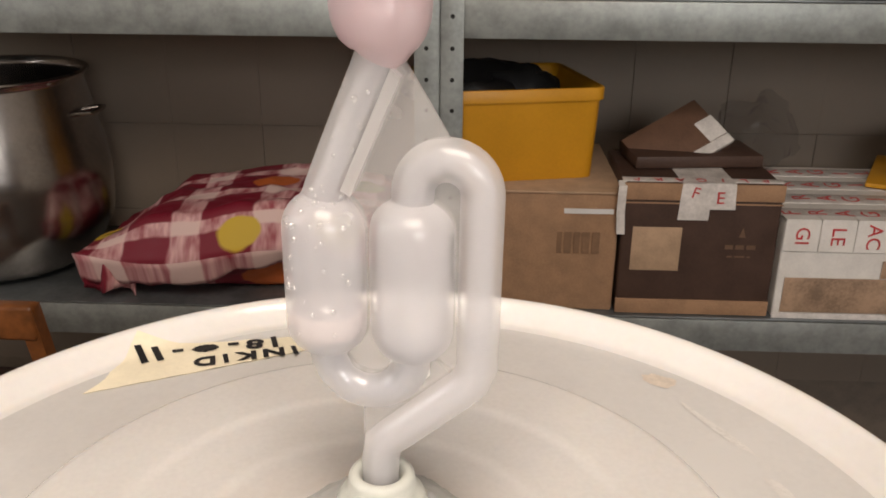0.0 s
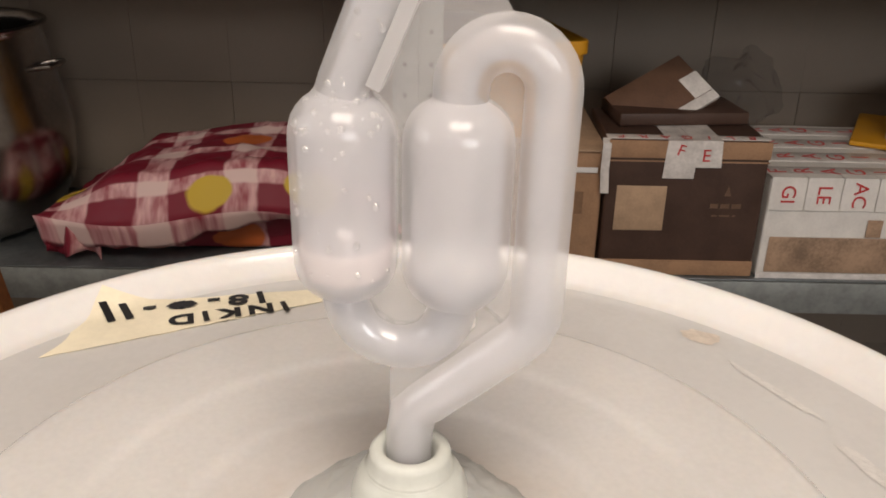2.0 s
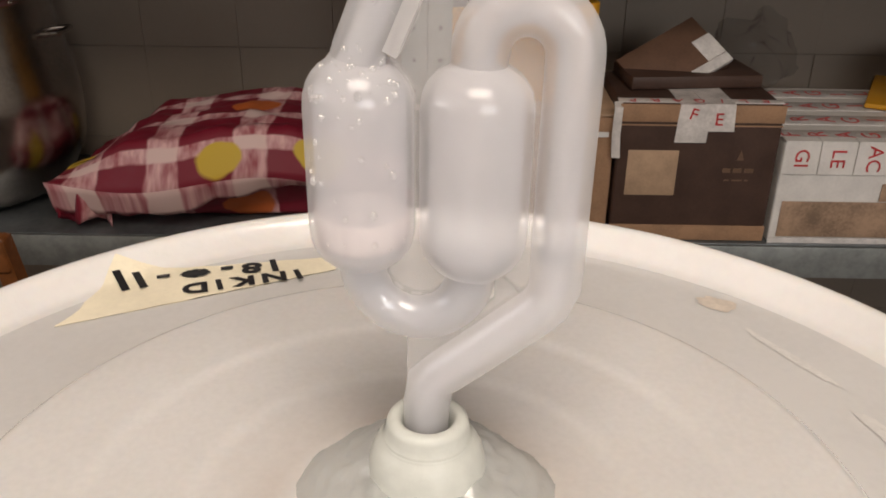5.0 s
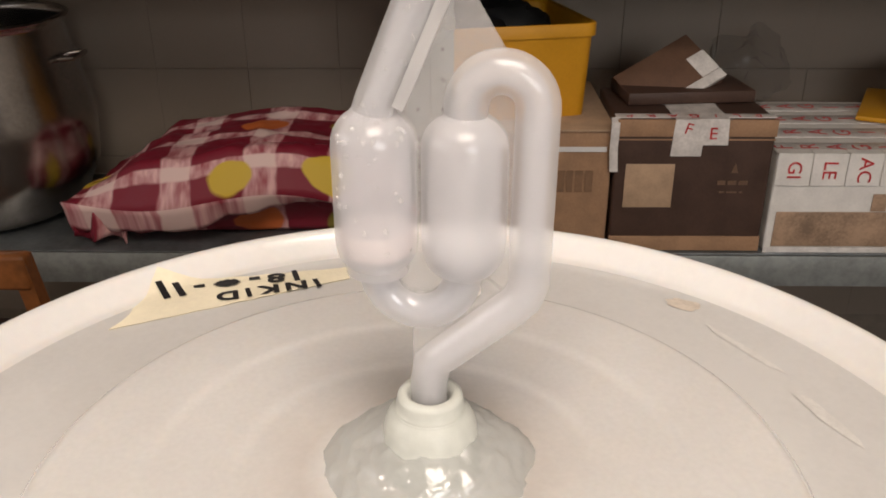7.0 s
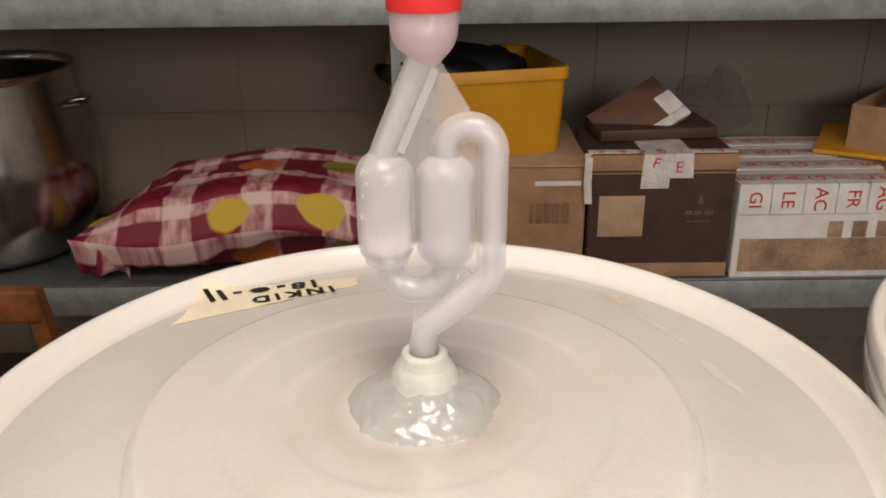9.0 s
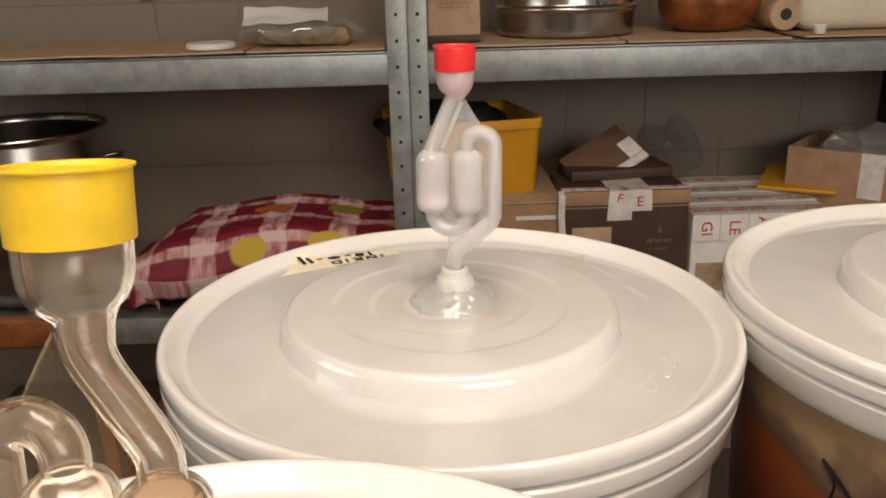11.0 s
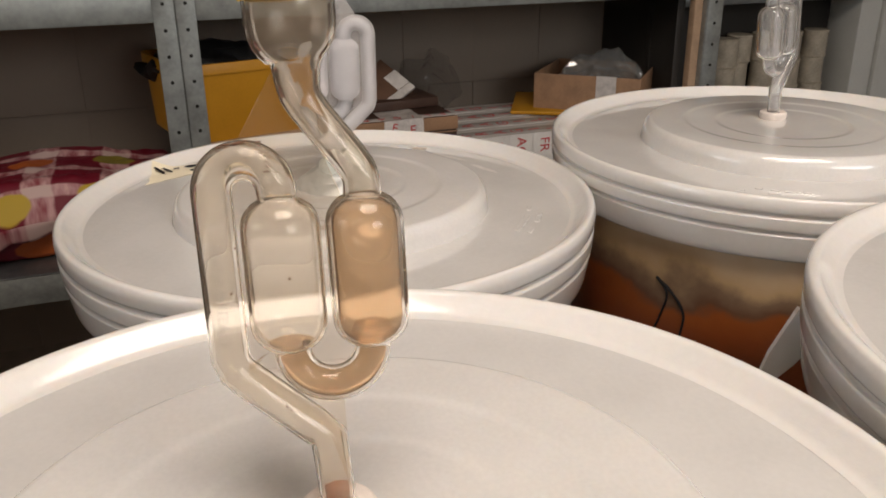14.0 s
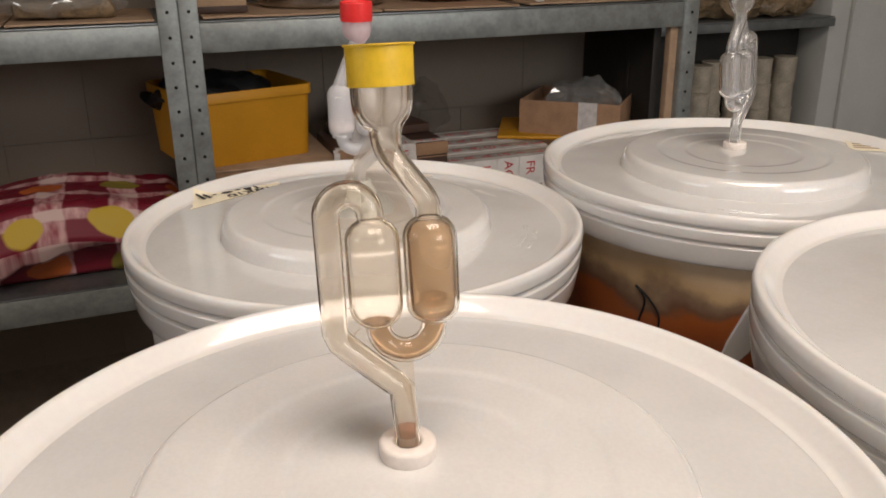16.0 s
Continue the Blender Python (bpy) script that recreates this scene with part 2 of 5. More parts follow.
CARDBOARD = mat("cardboard", (0.40, 0.235, 0.135), 0.8, vary=0.12, scale=30, fine=260, bump=0.3)
CARD_PALE = mat("pale_cardboard", (0.50, 0.34, 0.22), 0.8, vary=0.1, scale=30, fine=260, bump=0.3)
DARK_CARD = mat("dark_brown_card", (0.075, 0.040, 0.028), 0.55, vary=0.12, scale=25, fine=250, bump=0.2)
SCRAP_CARD = mat("mid_brown_card", (0.15, 0.080, 0.050), 0.6, vary=0.12, scale=25, fine=250, bump=0.2)
FADED_PRINT = mat("faded_brown_print", (0.26, 0.150, 0.085), 0.8, bump=0)
WHITE_CARD = mat("white_card", (0.80, 0.76, 0.71), 0.55, vary=0.06, scale=25, fine=250, bump=0.2)
BROWN_STRIP = mat("tan_parcel_paper", (0.44, 0.29, 0.19), 0.7, vary=0.25, scale=18, fine=200)
RED_PRINT = mat("red_print", (0.62, 0.05, 0.05), 0.5, bump=0)
TAPE = mat("clear_white_tape", (0.76, 0.71, 0.67), 0.22, vary=0.12, scale=40, fine=200, bump=0.4, dist=0.002)
GOLD_PRINT = mat("gold_print", (0.17, 0.10, 0.06), 0.5, bump=0)
BIN_YELLOW = mat("yellow_bin_plastic", (0.62, 0.29, 0.012), 0.42, vary=0.06, scale=12, fine=200)
BLACK = mat("black_plastic", (0.015, 0.014, 0.014), 0.5, vary=0.1, scale=30, fine=200, bump=0.3)
WOOD = mat("varnished_wood", (0.30, 0.105, 0.030), 0.42, vary=0.22, scale=16, fine=90, bump=0.2)
TILE = mat("beige_wall_tile", (0.245, 0.195, 0.152), 0.5, vary=0.025, scale=9, fine=120, bump=0.1)
GROUT = mat("grout", (0.238, 0.190, 0.148), 0.85, vary=0.1, scale=30, fine=200)
PLASTER = mat("painted_plaster", (0.55, 0.50, 0.44), 0.85, vary=0.04, scale=6, fine=140)
FLOOR = mat("floor_tile", (0.10, 0.072, 0.055), 0.5, vary=0.15, scale=8, fine=100)
TABLETOP = mat("dark_table_laminate", (0.10, 0.075, 0.06), 0.5, vary=0.15, scale=12, fine=100)
MASKING = mat("masking_tape", (0.84, 0.76, 0.58), 0.7, vary=0.05, scale=60, fine=420, bump=0.4, dist=0.0005)
INK = mat("black_marker_ink", (0.014, 0.013, 0.015), 0.5, bump=0)
COPPER = mat("copper_bowl_metal", (0.62, 0.25, 0.10), 0.3, 0.9, 0.2, 18, 120, 0.15)
CREAM = mat("cream_plastic", (0.70, 0.62, 0.50), 0.45, vary=0.06)
PAPER = mat("white_paper", (0.74, 0.72, 0.70), 0.7, vary=0.04)
FILM_WRAP = milky("crinkled_film", (0.85, 0.86, 0.84), 0.70, 0.10, 0.22)
DARK_FILM = milky("dark_film", (0.04, 0.033, 0.03), 0.91, 0.2, 0.02)
RESIDUE = mat("dried_residue", (0.16, 0.07, 0.035), 0.6, bump=0)
# near-black colour that puts the shade of the rack recesses into added sheets
SHADE_SHEET = mat("recess_shade_sheet", (0.030, 0.026, 0.022), 0.6, vary=0.15, scale=9, fine=120)
CABINET = mat("grey_cabinet_paint", (0.62, 0.62, 0.58), 0.5, vary=0.05, scale=6, fine=150)
TIN = mat("cream_tin_label", (0.52, 0.46, 0.36), 0.5, vary=0.15, scale=25)
FOODBAG = mat("tan_food_bag", (0.30, 0.21, 0.12), 0.45, vary=0.3, scale=30, fine=120, bump=0.4)


# ---- mesh helpers ----
def part(name, bm, material, parent=None, label="", smooth=True, angle=40):
    """Links a bmesh as one mesh object, under its thing if a parent is given."""
    bmesh.ops.remove_doubles(bm, verts=bm.verts, dist=1e-6)
    me = bpy.data.meshes.new(name)
    bm.to_mesh(me)
    bm.free()
    me.materials.append(material)
    if smooth:
        for p in me.polygons:
            p.use_smooth = True
        me.set_sharp_from_angle(angle=radians(angle))
    ob = new(name, me)
    ob.parent = parent
    if label:
        tagged(ob, label)
    return ob


def thing(name, label, category, m=None, group="", kind=""):
    ob = tagged(new(name), label, category, group, kind)
    ob.empty_display_size = 0.05
    if m is not None:
        ob.matrix_basis = m
    return ob


def revolve(profile, seg=64, m=None, bm=None):
    """A surface of revolution about z from (radius, height) pairs."""
    bm = bm or bmesh.new()
    rings = []
    for r, z in profile:
        if r < 1e-7:
            rings.append([bm.verts.new((0, 0, z))] * seg)
        else:
            rings.append([bm.verts.new((r * math.cos(a), r * math.sin(a), z)) for a in (2 * math.pi * i / seg for i in range(seg))])
    made = []
    for u, v in zip(rings, rings[1:]):
        for i in range(seg):
            k = (i + 1) % seg
            q = [u[i], u[k], v[k], v[i]]
            q = [x for j, x in enumerate(q) if x not in q[:j]]
            if len(q) > 2:
                bm.faces.new(q)
    if m is not None:
        vs = {v for ring in rings for v in ring}
        bmesh.ops.transform(bm, matrix=m, verts=list(vs))
    return bm


def fillet(points, r, n=4):
    """Rounds the corners of an open polyline of 2D points."""
    out = [Vector(points[0])]
    for a, b, c in zip(points, points[1:], points[2:]):
        a, b, c = Vector(a), Vector(b), Vector(c)
        d = min(r, (a - b).length * 0.45, (c - b).length * 0.45)
        p, q = b + (a - b).normalized() * d, b + (c - b).normalized() * d
        for i in range(n + 1):
            s = i / n
            out.append(p * (1 - s) ** 2 + b * 2 * s * (1 - s) + q * s * s)
    out.append(Vector(points[-1]))
    return out


def slab(x0, x1, y0, y1, z0, z1, bevel=0.002, bm=None, m=None, seg=2):
    bm = bm or bmesh.new()
    made = bmesh.ops.create_cube(bm, size=1)["verts"]
    bmesh.ops.scale(bm, vec=(x1 - x0, y1 - y0, z1 - z0), verts=made)
    bmesh.ops.translate(bm, vec=((x0 + x1) / 2, (y0 + y1) / 2, (z0 + z1) / 2), verts=made)
    if bevel:
        es = list({e for v in made for e in v.link_edges})
        res = bmesh.ops.bevel(bm, geom=es, offset=bevel, segments=seg, affect="EDGES", profile=0.5)
        made = list({v for f in res["faces"] for v in f.verts} | {v for v in made if v.is_valid})
    if m is not None:
        bmesh.ops.transform(bm, matrix=m, verts=made)
    return bm


def plate(points, t, bm=None, m=None):
    """A flat plate in the xz plane from an outline, t thick in y."""
    bm = bm or bmesh.new()
    a = [bm.verts.new((x, -t / 2, z)) for x, z in points]
    b = [bm.verts.new((x, t / 2, z)) for x, z in points]
    bm.faces.new(a)
    bm.faces.new(b[::-1])
    for i in range(len(points)):
        k = (i + 1) % len(points)
        bm.faces.new((a[i], b[i], b[k], a[k]))
    if m is not None:
        bmesh.ops.transform(bm, matrix=m, verts=a + b)
    bmesh.ops.recalc_face_normals(bm, faces=bm.faces)
    return bm


def sweep(points, radii, seg=10, closed_ends=True, bm=None):
    """A tube along 3D points."""
    bm = bm or bmesh.new()
    pts = [Vector(p) for p in points]
    rings, n0 = [], None
    for i, p in enumerate(pts):
        t = (pts[min(i + 1, len(pts) - 1)] - pts[max(i - 1, 0)]).normalized()
        if n0 is None:
            n0 = t.orthogonal().normalized()
        n0 = (n0 - t * n0.dot(t)).normalized()
        b = t.cross(n0)
        r = radii[i] if hasattr(radii, "__len__") else radii
        rings.append([bm.verts.new(p + (n0 * math.cos(a) + b * math.sin(a)) * r) for a in (2 * math.pi * k / seg for k in range(seg))])
    for u, v in zip(rings, rings[1:]):
        for i in range(seg):
            bm.faces.new((u[i], u[(i + 1) % seg], v[(i + 1) % seg], v[i]))
    if closed_ends:
        bm.faces.new(rings[0][::-1])
        bm.faces.new(rings[-1])
    return bm


def lettering(name, text, size, material, parent, m, label="", bold=0.0):
    """Letters in the built-in font as a thin mesh."""
    cu = bpy.data.curves.new(name, "FONT")
    cu.body, cu.size, cu.align_x, cu.align_y, cu.extrude = text, size, "CENTER", "CENTER", 0.0002
    cu.resolution_u, cu.offset = 3, bold
    tmp = new("tmp_text", cu)
    me = bpy.data.meshes.new_from_object(tmp.evaluated_get(bpy.context.evaluated_depsgraph_get()))
    bpy.data.objects.remove(tmp)
    me.name = name
    me.materials.clear()
    me.materials.append(material)
    ob = new(name, me)
    ob.parent = parent
    ob.matrix_basis = m
    if label:
        tagged(ob, label)
    return ob


# ---- room ----
TABLE, GROUND = 0.0, -0.75


def room():
    fl = part("floor", slab(-2.6, 3.0, -2.4, 1.95, GROUND - 0.1, GROUND, 0), FLOOR)
    tagged(fl, "dark brown tiled storeroom floor in shade", "floor", kind="structure")
    wb = part("wall_north", slab(-2.6, 3.0, 1.83, 1.95, GROUND, 1.8, 0), GROUT)
    tagged(wb, "wall of beige square tiles behind metal shelving", "wall", kind="structure")
    bm = slab(-2.6, -2.5, -2.3, -0.92, GROUND, 1.8, 0)
    slab(-2.6, -2.5, 0.32, 1.83, GROUND, 1.8, 0, bm)
    slab(-2.6, -2.5, -0.92, 0.32, GROUND, 0.80, 0, bm)
    slab(-2.6, -2.5, -0.92, 0.32, 1.64, 1.8, 0, bm)
    tagged(part("wall_west", bm, PLASTER), "painted plaster side wall with a window opening", "wall", kind="structure")
    we = part("wall_east", slab(2.9, 3.0, -2.3, 1.83, GROUND, 1.8, 0), PLASTER)
    tagged(we, "plain painted plaster side wall", "wall", kind="structure")
    bm = slab(-2.6, 0.25, -2.4, -2.3, GROUND, 1.8, 0)
    slab(1.95, 3.0, -2.4, -2.3, GROUND, 1.8, 0, bm)
    slab(0.25, 1.95, -2.4, -2.3, GROUND, 0.72, 0, bm)
    slab(0.25, 1.95, -2.4, -2.3, 1.68, 1.8, 0, bm)
    tagged(part("wall_south", bm, PLASTER), "plain painted plaster wall with a window opening", "wall", kind="structure")
    ce = part("ceiling", slab(-2.6, 3.0, -2.4, 1.95, 1.8, 1.9, 0), PLASTER)
    tagged(ce, "plain white painted ceiling", "ceiling", kind="structure")
    return wb


NORTH = room()


# ---- pails with lids ----
def pail_profile(r, h):
    """Body below the lid: tapered wall up to the collar."""
    return fillet([(0, 0.004), (r * 0.80, 0.0), (r * 0.83, 0.006), (r * 0.915, h - 0.105), (r * 0.922, h - 0.06), (r * 0.925, h - 0.03)], 0.004, 3)


def lid_profile(r, h, sk=1.0):
    """Collar band with an undercut, two grooves, a narrow round rim and a steep inner slope."""
    return fillet([(r * 0.918, h - 0.0515 * sk), (r * 0.965, h - 0.0510 * sk), (r * 0.972, h - 0.046 * sk), (r * 0.985, h - 0.0300 * sk), (r * 0.9775, h - 0.0288 * sk), (r * 0.9775, h - 0.0270 * sk),
                   (r * 0.990, h - 0.0255 * sk), (r * 0.9915, h - 0.0160 * sk), (r * 0.9815, h - 0.0148 * sk), (r * 0.9815, h - 0.0132 * sk), (r * 0.993, h - 0.0115 * sk), (r * 0.9945, h - 0.0045),
                   (r * 0.986, h), (r * 0.966, h), (r * 0.951, h - 0.0030), (r * 0.921, h - 0.0082), (r * 0.900, h - 0.0089)], 0.0026, 4)


def ring_profile(r, h):
    return [(r * f, h - 0.0090) for f in (0.905, 0.85, 0.78, 0.70, 0.63, 0.588)]


def disc_profile(r, h, top):
    return fillet([(r * 0.598, h - 0.0097), (r * 0.586, top - 0.005), (r * 0.566, top), (r * 0.42, top), (r * 0.40, top - 0.0006), (r * 0.285, top - 0.0006), (r * 0.265, top - 0.0012), (0.0, top - 0.0012)], 0.004, 6)


def pail(label, m, r=0.188, h=0.408, body=PAIL, top=0.0065, sk=1.0, disc=None):
    t = thing("pail", label, "bucket", m, "fermenting pails on the table")
    part("body", revolve(pail_profile(r, h), 96), body, t)
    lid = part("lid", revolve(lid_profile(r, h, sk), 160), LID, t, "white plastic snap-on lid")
    # ring and disc: the lid's plastic with the dimmer look painted in
    part("recessed_ring", revolve(ring_profile(r, h), 128), LID_RING_DIM, lid)
    part("raised_disc", revolve(disc_profile(r, h, h + top), 128), disc or LID_DISC_DIM, lid)
    return t, lid


def must_material():
    """Translucent wall with the fruit mash showing through it in layers."""
    m = mat("pail_plastic_over_must", (0.74, 0.60, 0.42), 0.35, vary=0.05, scale=9, fine=120, bump=0.12, sss=0.1)
    n, l = m.node_tree.nodes, m.node_tree.links
    tc, sep, noi, add, ramp = (n.new("ShaderNode" + k) for k in ("TexCoord", "SeparateXYZ", "TexNoise", "Math", "ValToRGB"))
    noi.inputs["Scale"].default_value, noi.inputs["Detail"].default_value = 16, 6
    l.new(tc.outputs["Object"], sep.inputs[0])
    l.new(tc.outputs["Object"], noi.inputs["Vector"])
    add.operation = "MULTIPLY_ADD"
    add.inputs[1].default_value = 0.075
    l.new(noi.outputs["Fac"], add.inputs[0])
    l.new(sep.outputs["Z"], add.inputs[2])
    span = n.new("ShaderNodeMapRange")
    span.inputs["From Min"].default_value, span.inputs["From Max"].default_value = 0.10, 0.45
    l.new(add.outputs[0], span.inputs["Value"])
    r = ramp.color_ramp
    r.elements[0].position, r.elements[0].color = 0.0, (0.10, 0.025, 0.010, 1)
    r.elements[1].position, r.elements[1].color = 1.0, (0.80, 0.72, 0.62, 1)
    for pos, c in ((0.50, (0.13, 0.030, 0.009)), (0.64, (0.15, 0.036, 0.010)), (0.71, (0.24, 0.058, 0.014)), (0.765, (0.33, 0.088, 0.018)), (0.785, (0.17, 0.085, 0.05)), (0.815, (0.26, 0.17, 0.11)), (0.845, (0.60, 0.42, 0.23)), (0.89, (0.68, 0.52, 0.34)), (0.95, (0.76, 0.66, 0.52))):
        e = r.elements.new(pos)
        e.color = (*c, 1)
    l.new(span.outputs[0], ramp.inputs[0])
    l.new(ramp.outputs[0], n["Principled BSDF"].inputs["Base Color"])
    return m


MUST = must_material()
P1, H1 = (0.0110, 0.215), 0.4055
P3, H3 = (-0.0697, -0.162), 0.4228
P4, H4 = (0.374, 0.187), 0.423
P5, H5 = (0.310, -0.186), 0.436
pail_1, lid_1 = pail("white plastic pail with a taped and dated lid", pose(*P1, TABLE, 0, 0, 20), 0.185, H1, disc=DISC_STAINED)
pail_3, lid_3 = pail("white plastic pail with a grommet in its clean lid", pose(*P3, TABLE, 0, 0, 80), 0.185, H3)
pail_4, lid_4 = pail("translucent pail with orange fruit must showing through", pose(*P4, TABLE, 0, 0, 200), 0.185, H4, body=MUST, sk=0.85)
pail_5, lid_5 = pail("white plastic pail with a hanging handle lug", pose(*P5, TABLE, 0, 0, 130), 0.185, H5)


# ---- airlocks ----
K = 0.000154


def Q(x, y):
    return ((x - 255) * K, (978 - y) * K)


def airlock_line(k, extra, necked):
    """The centre line of the airlock's one long tube, with radii, and where its pieces begin."""
    pts, cuts = [], [("stem_tube", 0)]

    def go(x, y, r):
        px, pz = Q(x, y)
        pts.append((px * k, (pz + (extra if y < 950 else 0)) * k, r * K * k))

    def arc(cx, cy, rad, a0, a1, r, n=14):
        for i in range(n + 1):
            a = radians(a0 + (a1 - a0) * i / n)
            go(cx + rad * math.cos(a), cy - rad * math.sin(a), r)

    go(255, 1030, 33), go(255, 985, 33), go(255, 958, 34), go(262, 942, 35), go(280, 925, 35), go(340, 870, 35), go(395, 819, 35), go(415, 798, 35), go(425, 772, 35)
    for y in (700, 620, 540):
        go(425, y, 35)
    arc(370, 470, 55, 0, 180, 35, 18)
    go(314, 484, 34)
    cuts.append(("middle_bulb", len(pts) - 1))

    def bulb(cx, down):
        ys = [(0, 35), (3, 41), (9, 50), (18, 59), (30, 66), (44, 69), (60, 70), (120, 70), (160, 70), (215, 70), (231, 69), (245, 65), (257, 58), (266, 50), (272, 41), (275, 34)]
        for d, r in ys:
            go(cx, 486 + d if down else 486 + 275 - d, r if down else (r if r > 35 else 34))

    bulb(314, True)
    cuts.append(("u_bend", len(pts) - 1))
    arc(240, 764, 73, 0, -180, 33, 18)
    cuts.append(("outer_bulb", len(pts) - 1))
    bulb(167, False)
    cuts.append(("inlet_tube", len(pts) - 1))
    bent = ((167, 470, 33), (168, 456, 33), (174, 440, 33), (186, 421, 33), (215, 380, 33), (240, 345, 33), (253, 325, 34), (260, 308, 36), (262, 292, 38), (263, 272, 40))
    for x, y, r in bent if necked else ((170, 474, 33), (178, 455, 33), (200, 402, 33), (225, 343, 33), (248, 290, 33), (259, 266, 34)):
        go(x, y, r)
    cuts.append(("cup", len(pts) - 1))
    for x, y, r in ((262, 258, 43), (263, 252, 50), (264, 242, 60), (265, 228, 68), (266, 210, 74), (266, 190, 76), (266, 150, 77), (266, 120, 77), (266, 90, 77)):
        go(x, y, r)
    return pts, cuts


def tube_skin(pts, lo, hi, wall, seg=40, inner=None):
    """Outer and inner skin of a stretch of the tube."""
    bm = bmesh.new()
    for inset in (0, wall) if inner is None else (wall,):
        rings = []
        for i in range(lo, hi + 1):
            x, z, r = pts[i]
            a, b = pts[max(i - 1, 0)], pts[min(i + 1, len(pts) - 1)]
            t = Vector((b[0] - a[0], 0, b[1] - a[1])).normalized()
            nrm = Vector((t.z, 0, -t.x))
            rr = r - inset
            rings.append([bm.verts.new(Vector((x, 0, z)) + (nrm * math.cos(q) + Vector((0, 1, 0)) * math.sin(q)) * rr) for q in (2 * math.pi * k / seg for k in range(seg))])
        for u, v in zip(rings, rings[1:]):
            for i in range(seg):
                f = (u[i], u[(i + 1) % seg], v[(i + 1) % seg], v[i])
                bm.faces.new(f if inset else f[::-1])
    return bm


WEBS = (
    [(283, 272), (300, 264), (374, 384), (336, 400), (296, 432), (281, 470), (280, 492), (258, 512), (246, 545), (234, 545), (226, 515), (206, 482)],
    [(234, 540), (246, 540), (246, 705), (268, 752), (280, 770), (268, 796), (240, 806), (212, 796), (200, 770), (212, 752), (234, 705)],
    [(345, 492), (350, 464), (361, 447), (379, 447), (390, 464), (393, 492), (391, 800), (380, 790), (350, 752), (383, 700), (383, 545), (352, 496)],
    [(228, 850), (300, 845), (345, 800), (345, 760), (392, 790), (398, 806), (300, 896), (262, 925), (226, 962)],
)


def airlock(label, m, k, extra, tube, web, cap_mat, cup_mat, cap_h=116, cap_r=84, necked=False):
    t = thing("airlock", label, "airlock", m, "airlocks in the pail lids")
    pts, cuts = airlock_line(k, extra, necked)
    for (name, lo), (_, hi) in zip(cuts, cuts[1:] + [("", len(pts) - 1)]):
        if tube is MILKY and name != "cup":
            ob = part(name, tube_skin(pts, lo, hi, 0, 40, False), tube, t, angle=80)
            part("bore", tube_skin(pts, lo, hi, 0.0017 if "bulb" in name else 0.0021, 40, True), MILKY_BORE_CLEAR if name == "outer_bulb" else MILKY_BORE, ob, angle=80)
        else:
            part(name, tube_skin(pts, lo, hi, 0.0011 if tube is not MILKY else 0.0007), cup_mat if name == "cup" else tube, t, angle=80)
    bm = bmesh.new()
    for w in WEBS:
        plate([(Q(*p)[0] * k, (Q(*p)[1] + (extra if p[1] < 950 else 0)) * k) for p in w], 0.0016, bm)
    part("web", bm, web, t, "thin moulded web between the tubes", smooth=False)
    cx, cz = Q(266, 156)
    cx, cz, r, h = cx * k, (cz + extra) * k, cap_r * K * k, cap_h * K * k
    prof = fillet([(0.0, h - 0.0012), (r * 0.86, h - 0.0012), (r * 0.90, h), (r * 0.97, h), (r, h * 0.93), (r * 0.985, 0.0), (r * 0.95, 0.0), (r * 0.93, h * 0.8), (0, h * 0.82)], 0.0009, 3)
    part("cap", revolve(prof, 64, Matrix.Translation((cx, 0, cz))), cap_mat, t, "push-on plastic cap")
    if cap_mat is YELLOW_CAP:
        lip = revolve(fillet([(r * 0.9, h * 0.985), (r * 1.06, h * 1.0), (r * 1.06, h * 0.955), (r * 0.99, h * 0.93)], 0.0003, 2), 64, Matrix.Translation((cx, 0, cz)))
        part("cap_lip", lip, cap_mat, t)
    return t, pts, cuts


A1, PTS1, CUTS1 = airlock("milky twin-bulb plastic airlock with a red cap", pose(0.0147, 0.2161, 0.4354, 0.7, 0.6, -8.0), 0.95, 0.0043,
                          MILKY, MILKY_WEB, RED_CAP, PINKISH, 98)
bm = plate([(Q(*p)[0] * 0.95, (Q(*p)[1] + 0.0043) * 0.95) for p in ((203, 470), (219, 478), (300, 290), (286, 276))], 0.0075)
part("seam_strip", bm, MILKY, A1, "raised white seam beside the inlet tube", smooth=False)
A3, PTS3, CUTS3 = airlock("amber-stained clear plastic airlock with a yellow cap", pose(-0.0699, -0.1524, 0.4378, 7.3, 1.2, 167.0), 0.952, 0.0147,
                          AMBER_SHELL, CLEAR_AMBER, YELLOW_CAP, AMBER_SHELL, 100, 83, True)
A4, PTS4, CUTS4 = airlock("clear twin-bulb plastic airlock with a yellow cap", pose(0.3790, 0.2050, 0.4355, -3, -3, 23), 0.951, 0.0121,
                          CLEAR_SHELL, CLEAR, YELLOW_CAP, CLEAR_SHELL, 100, 84, True)


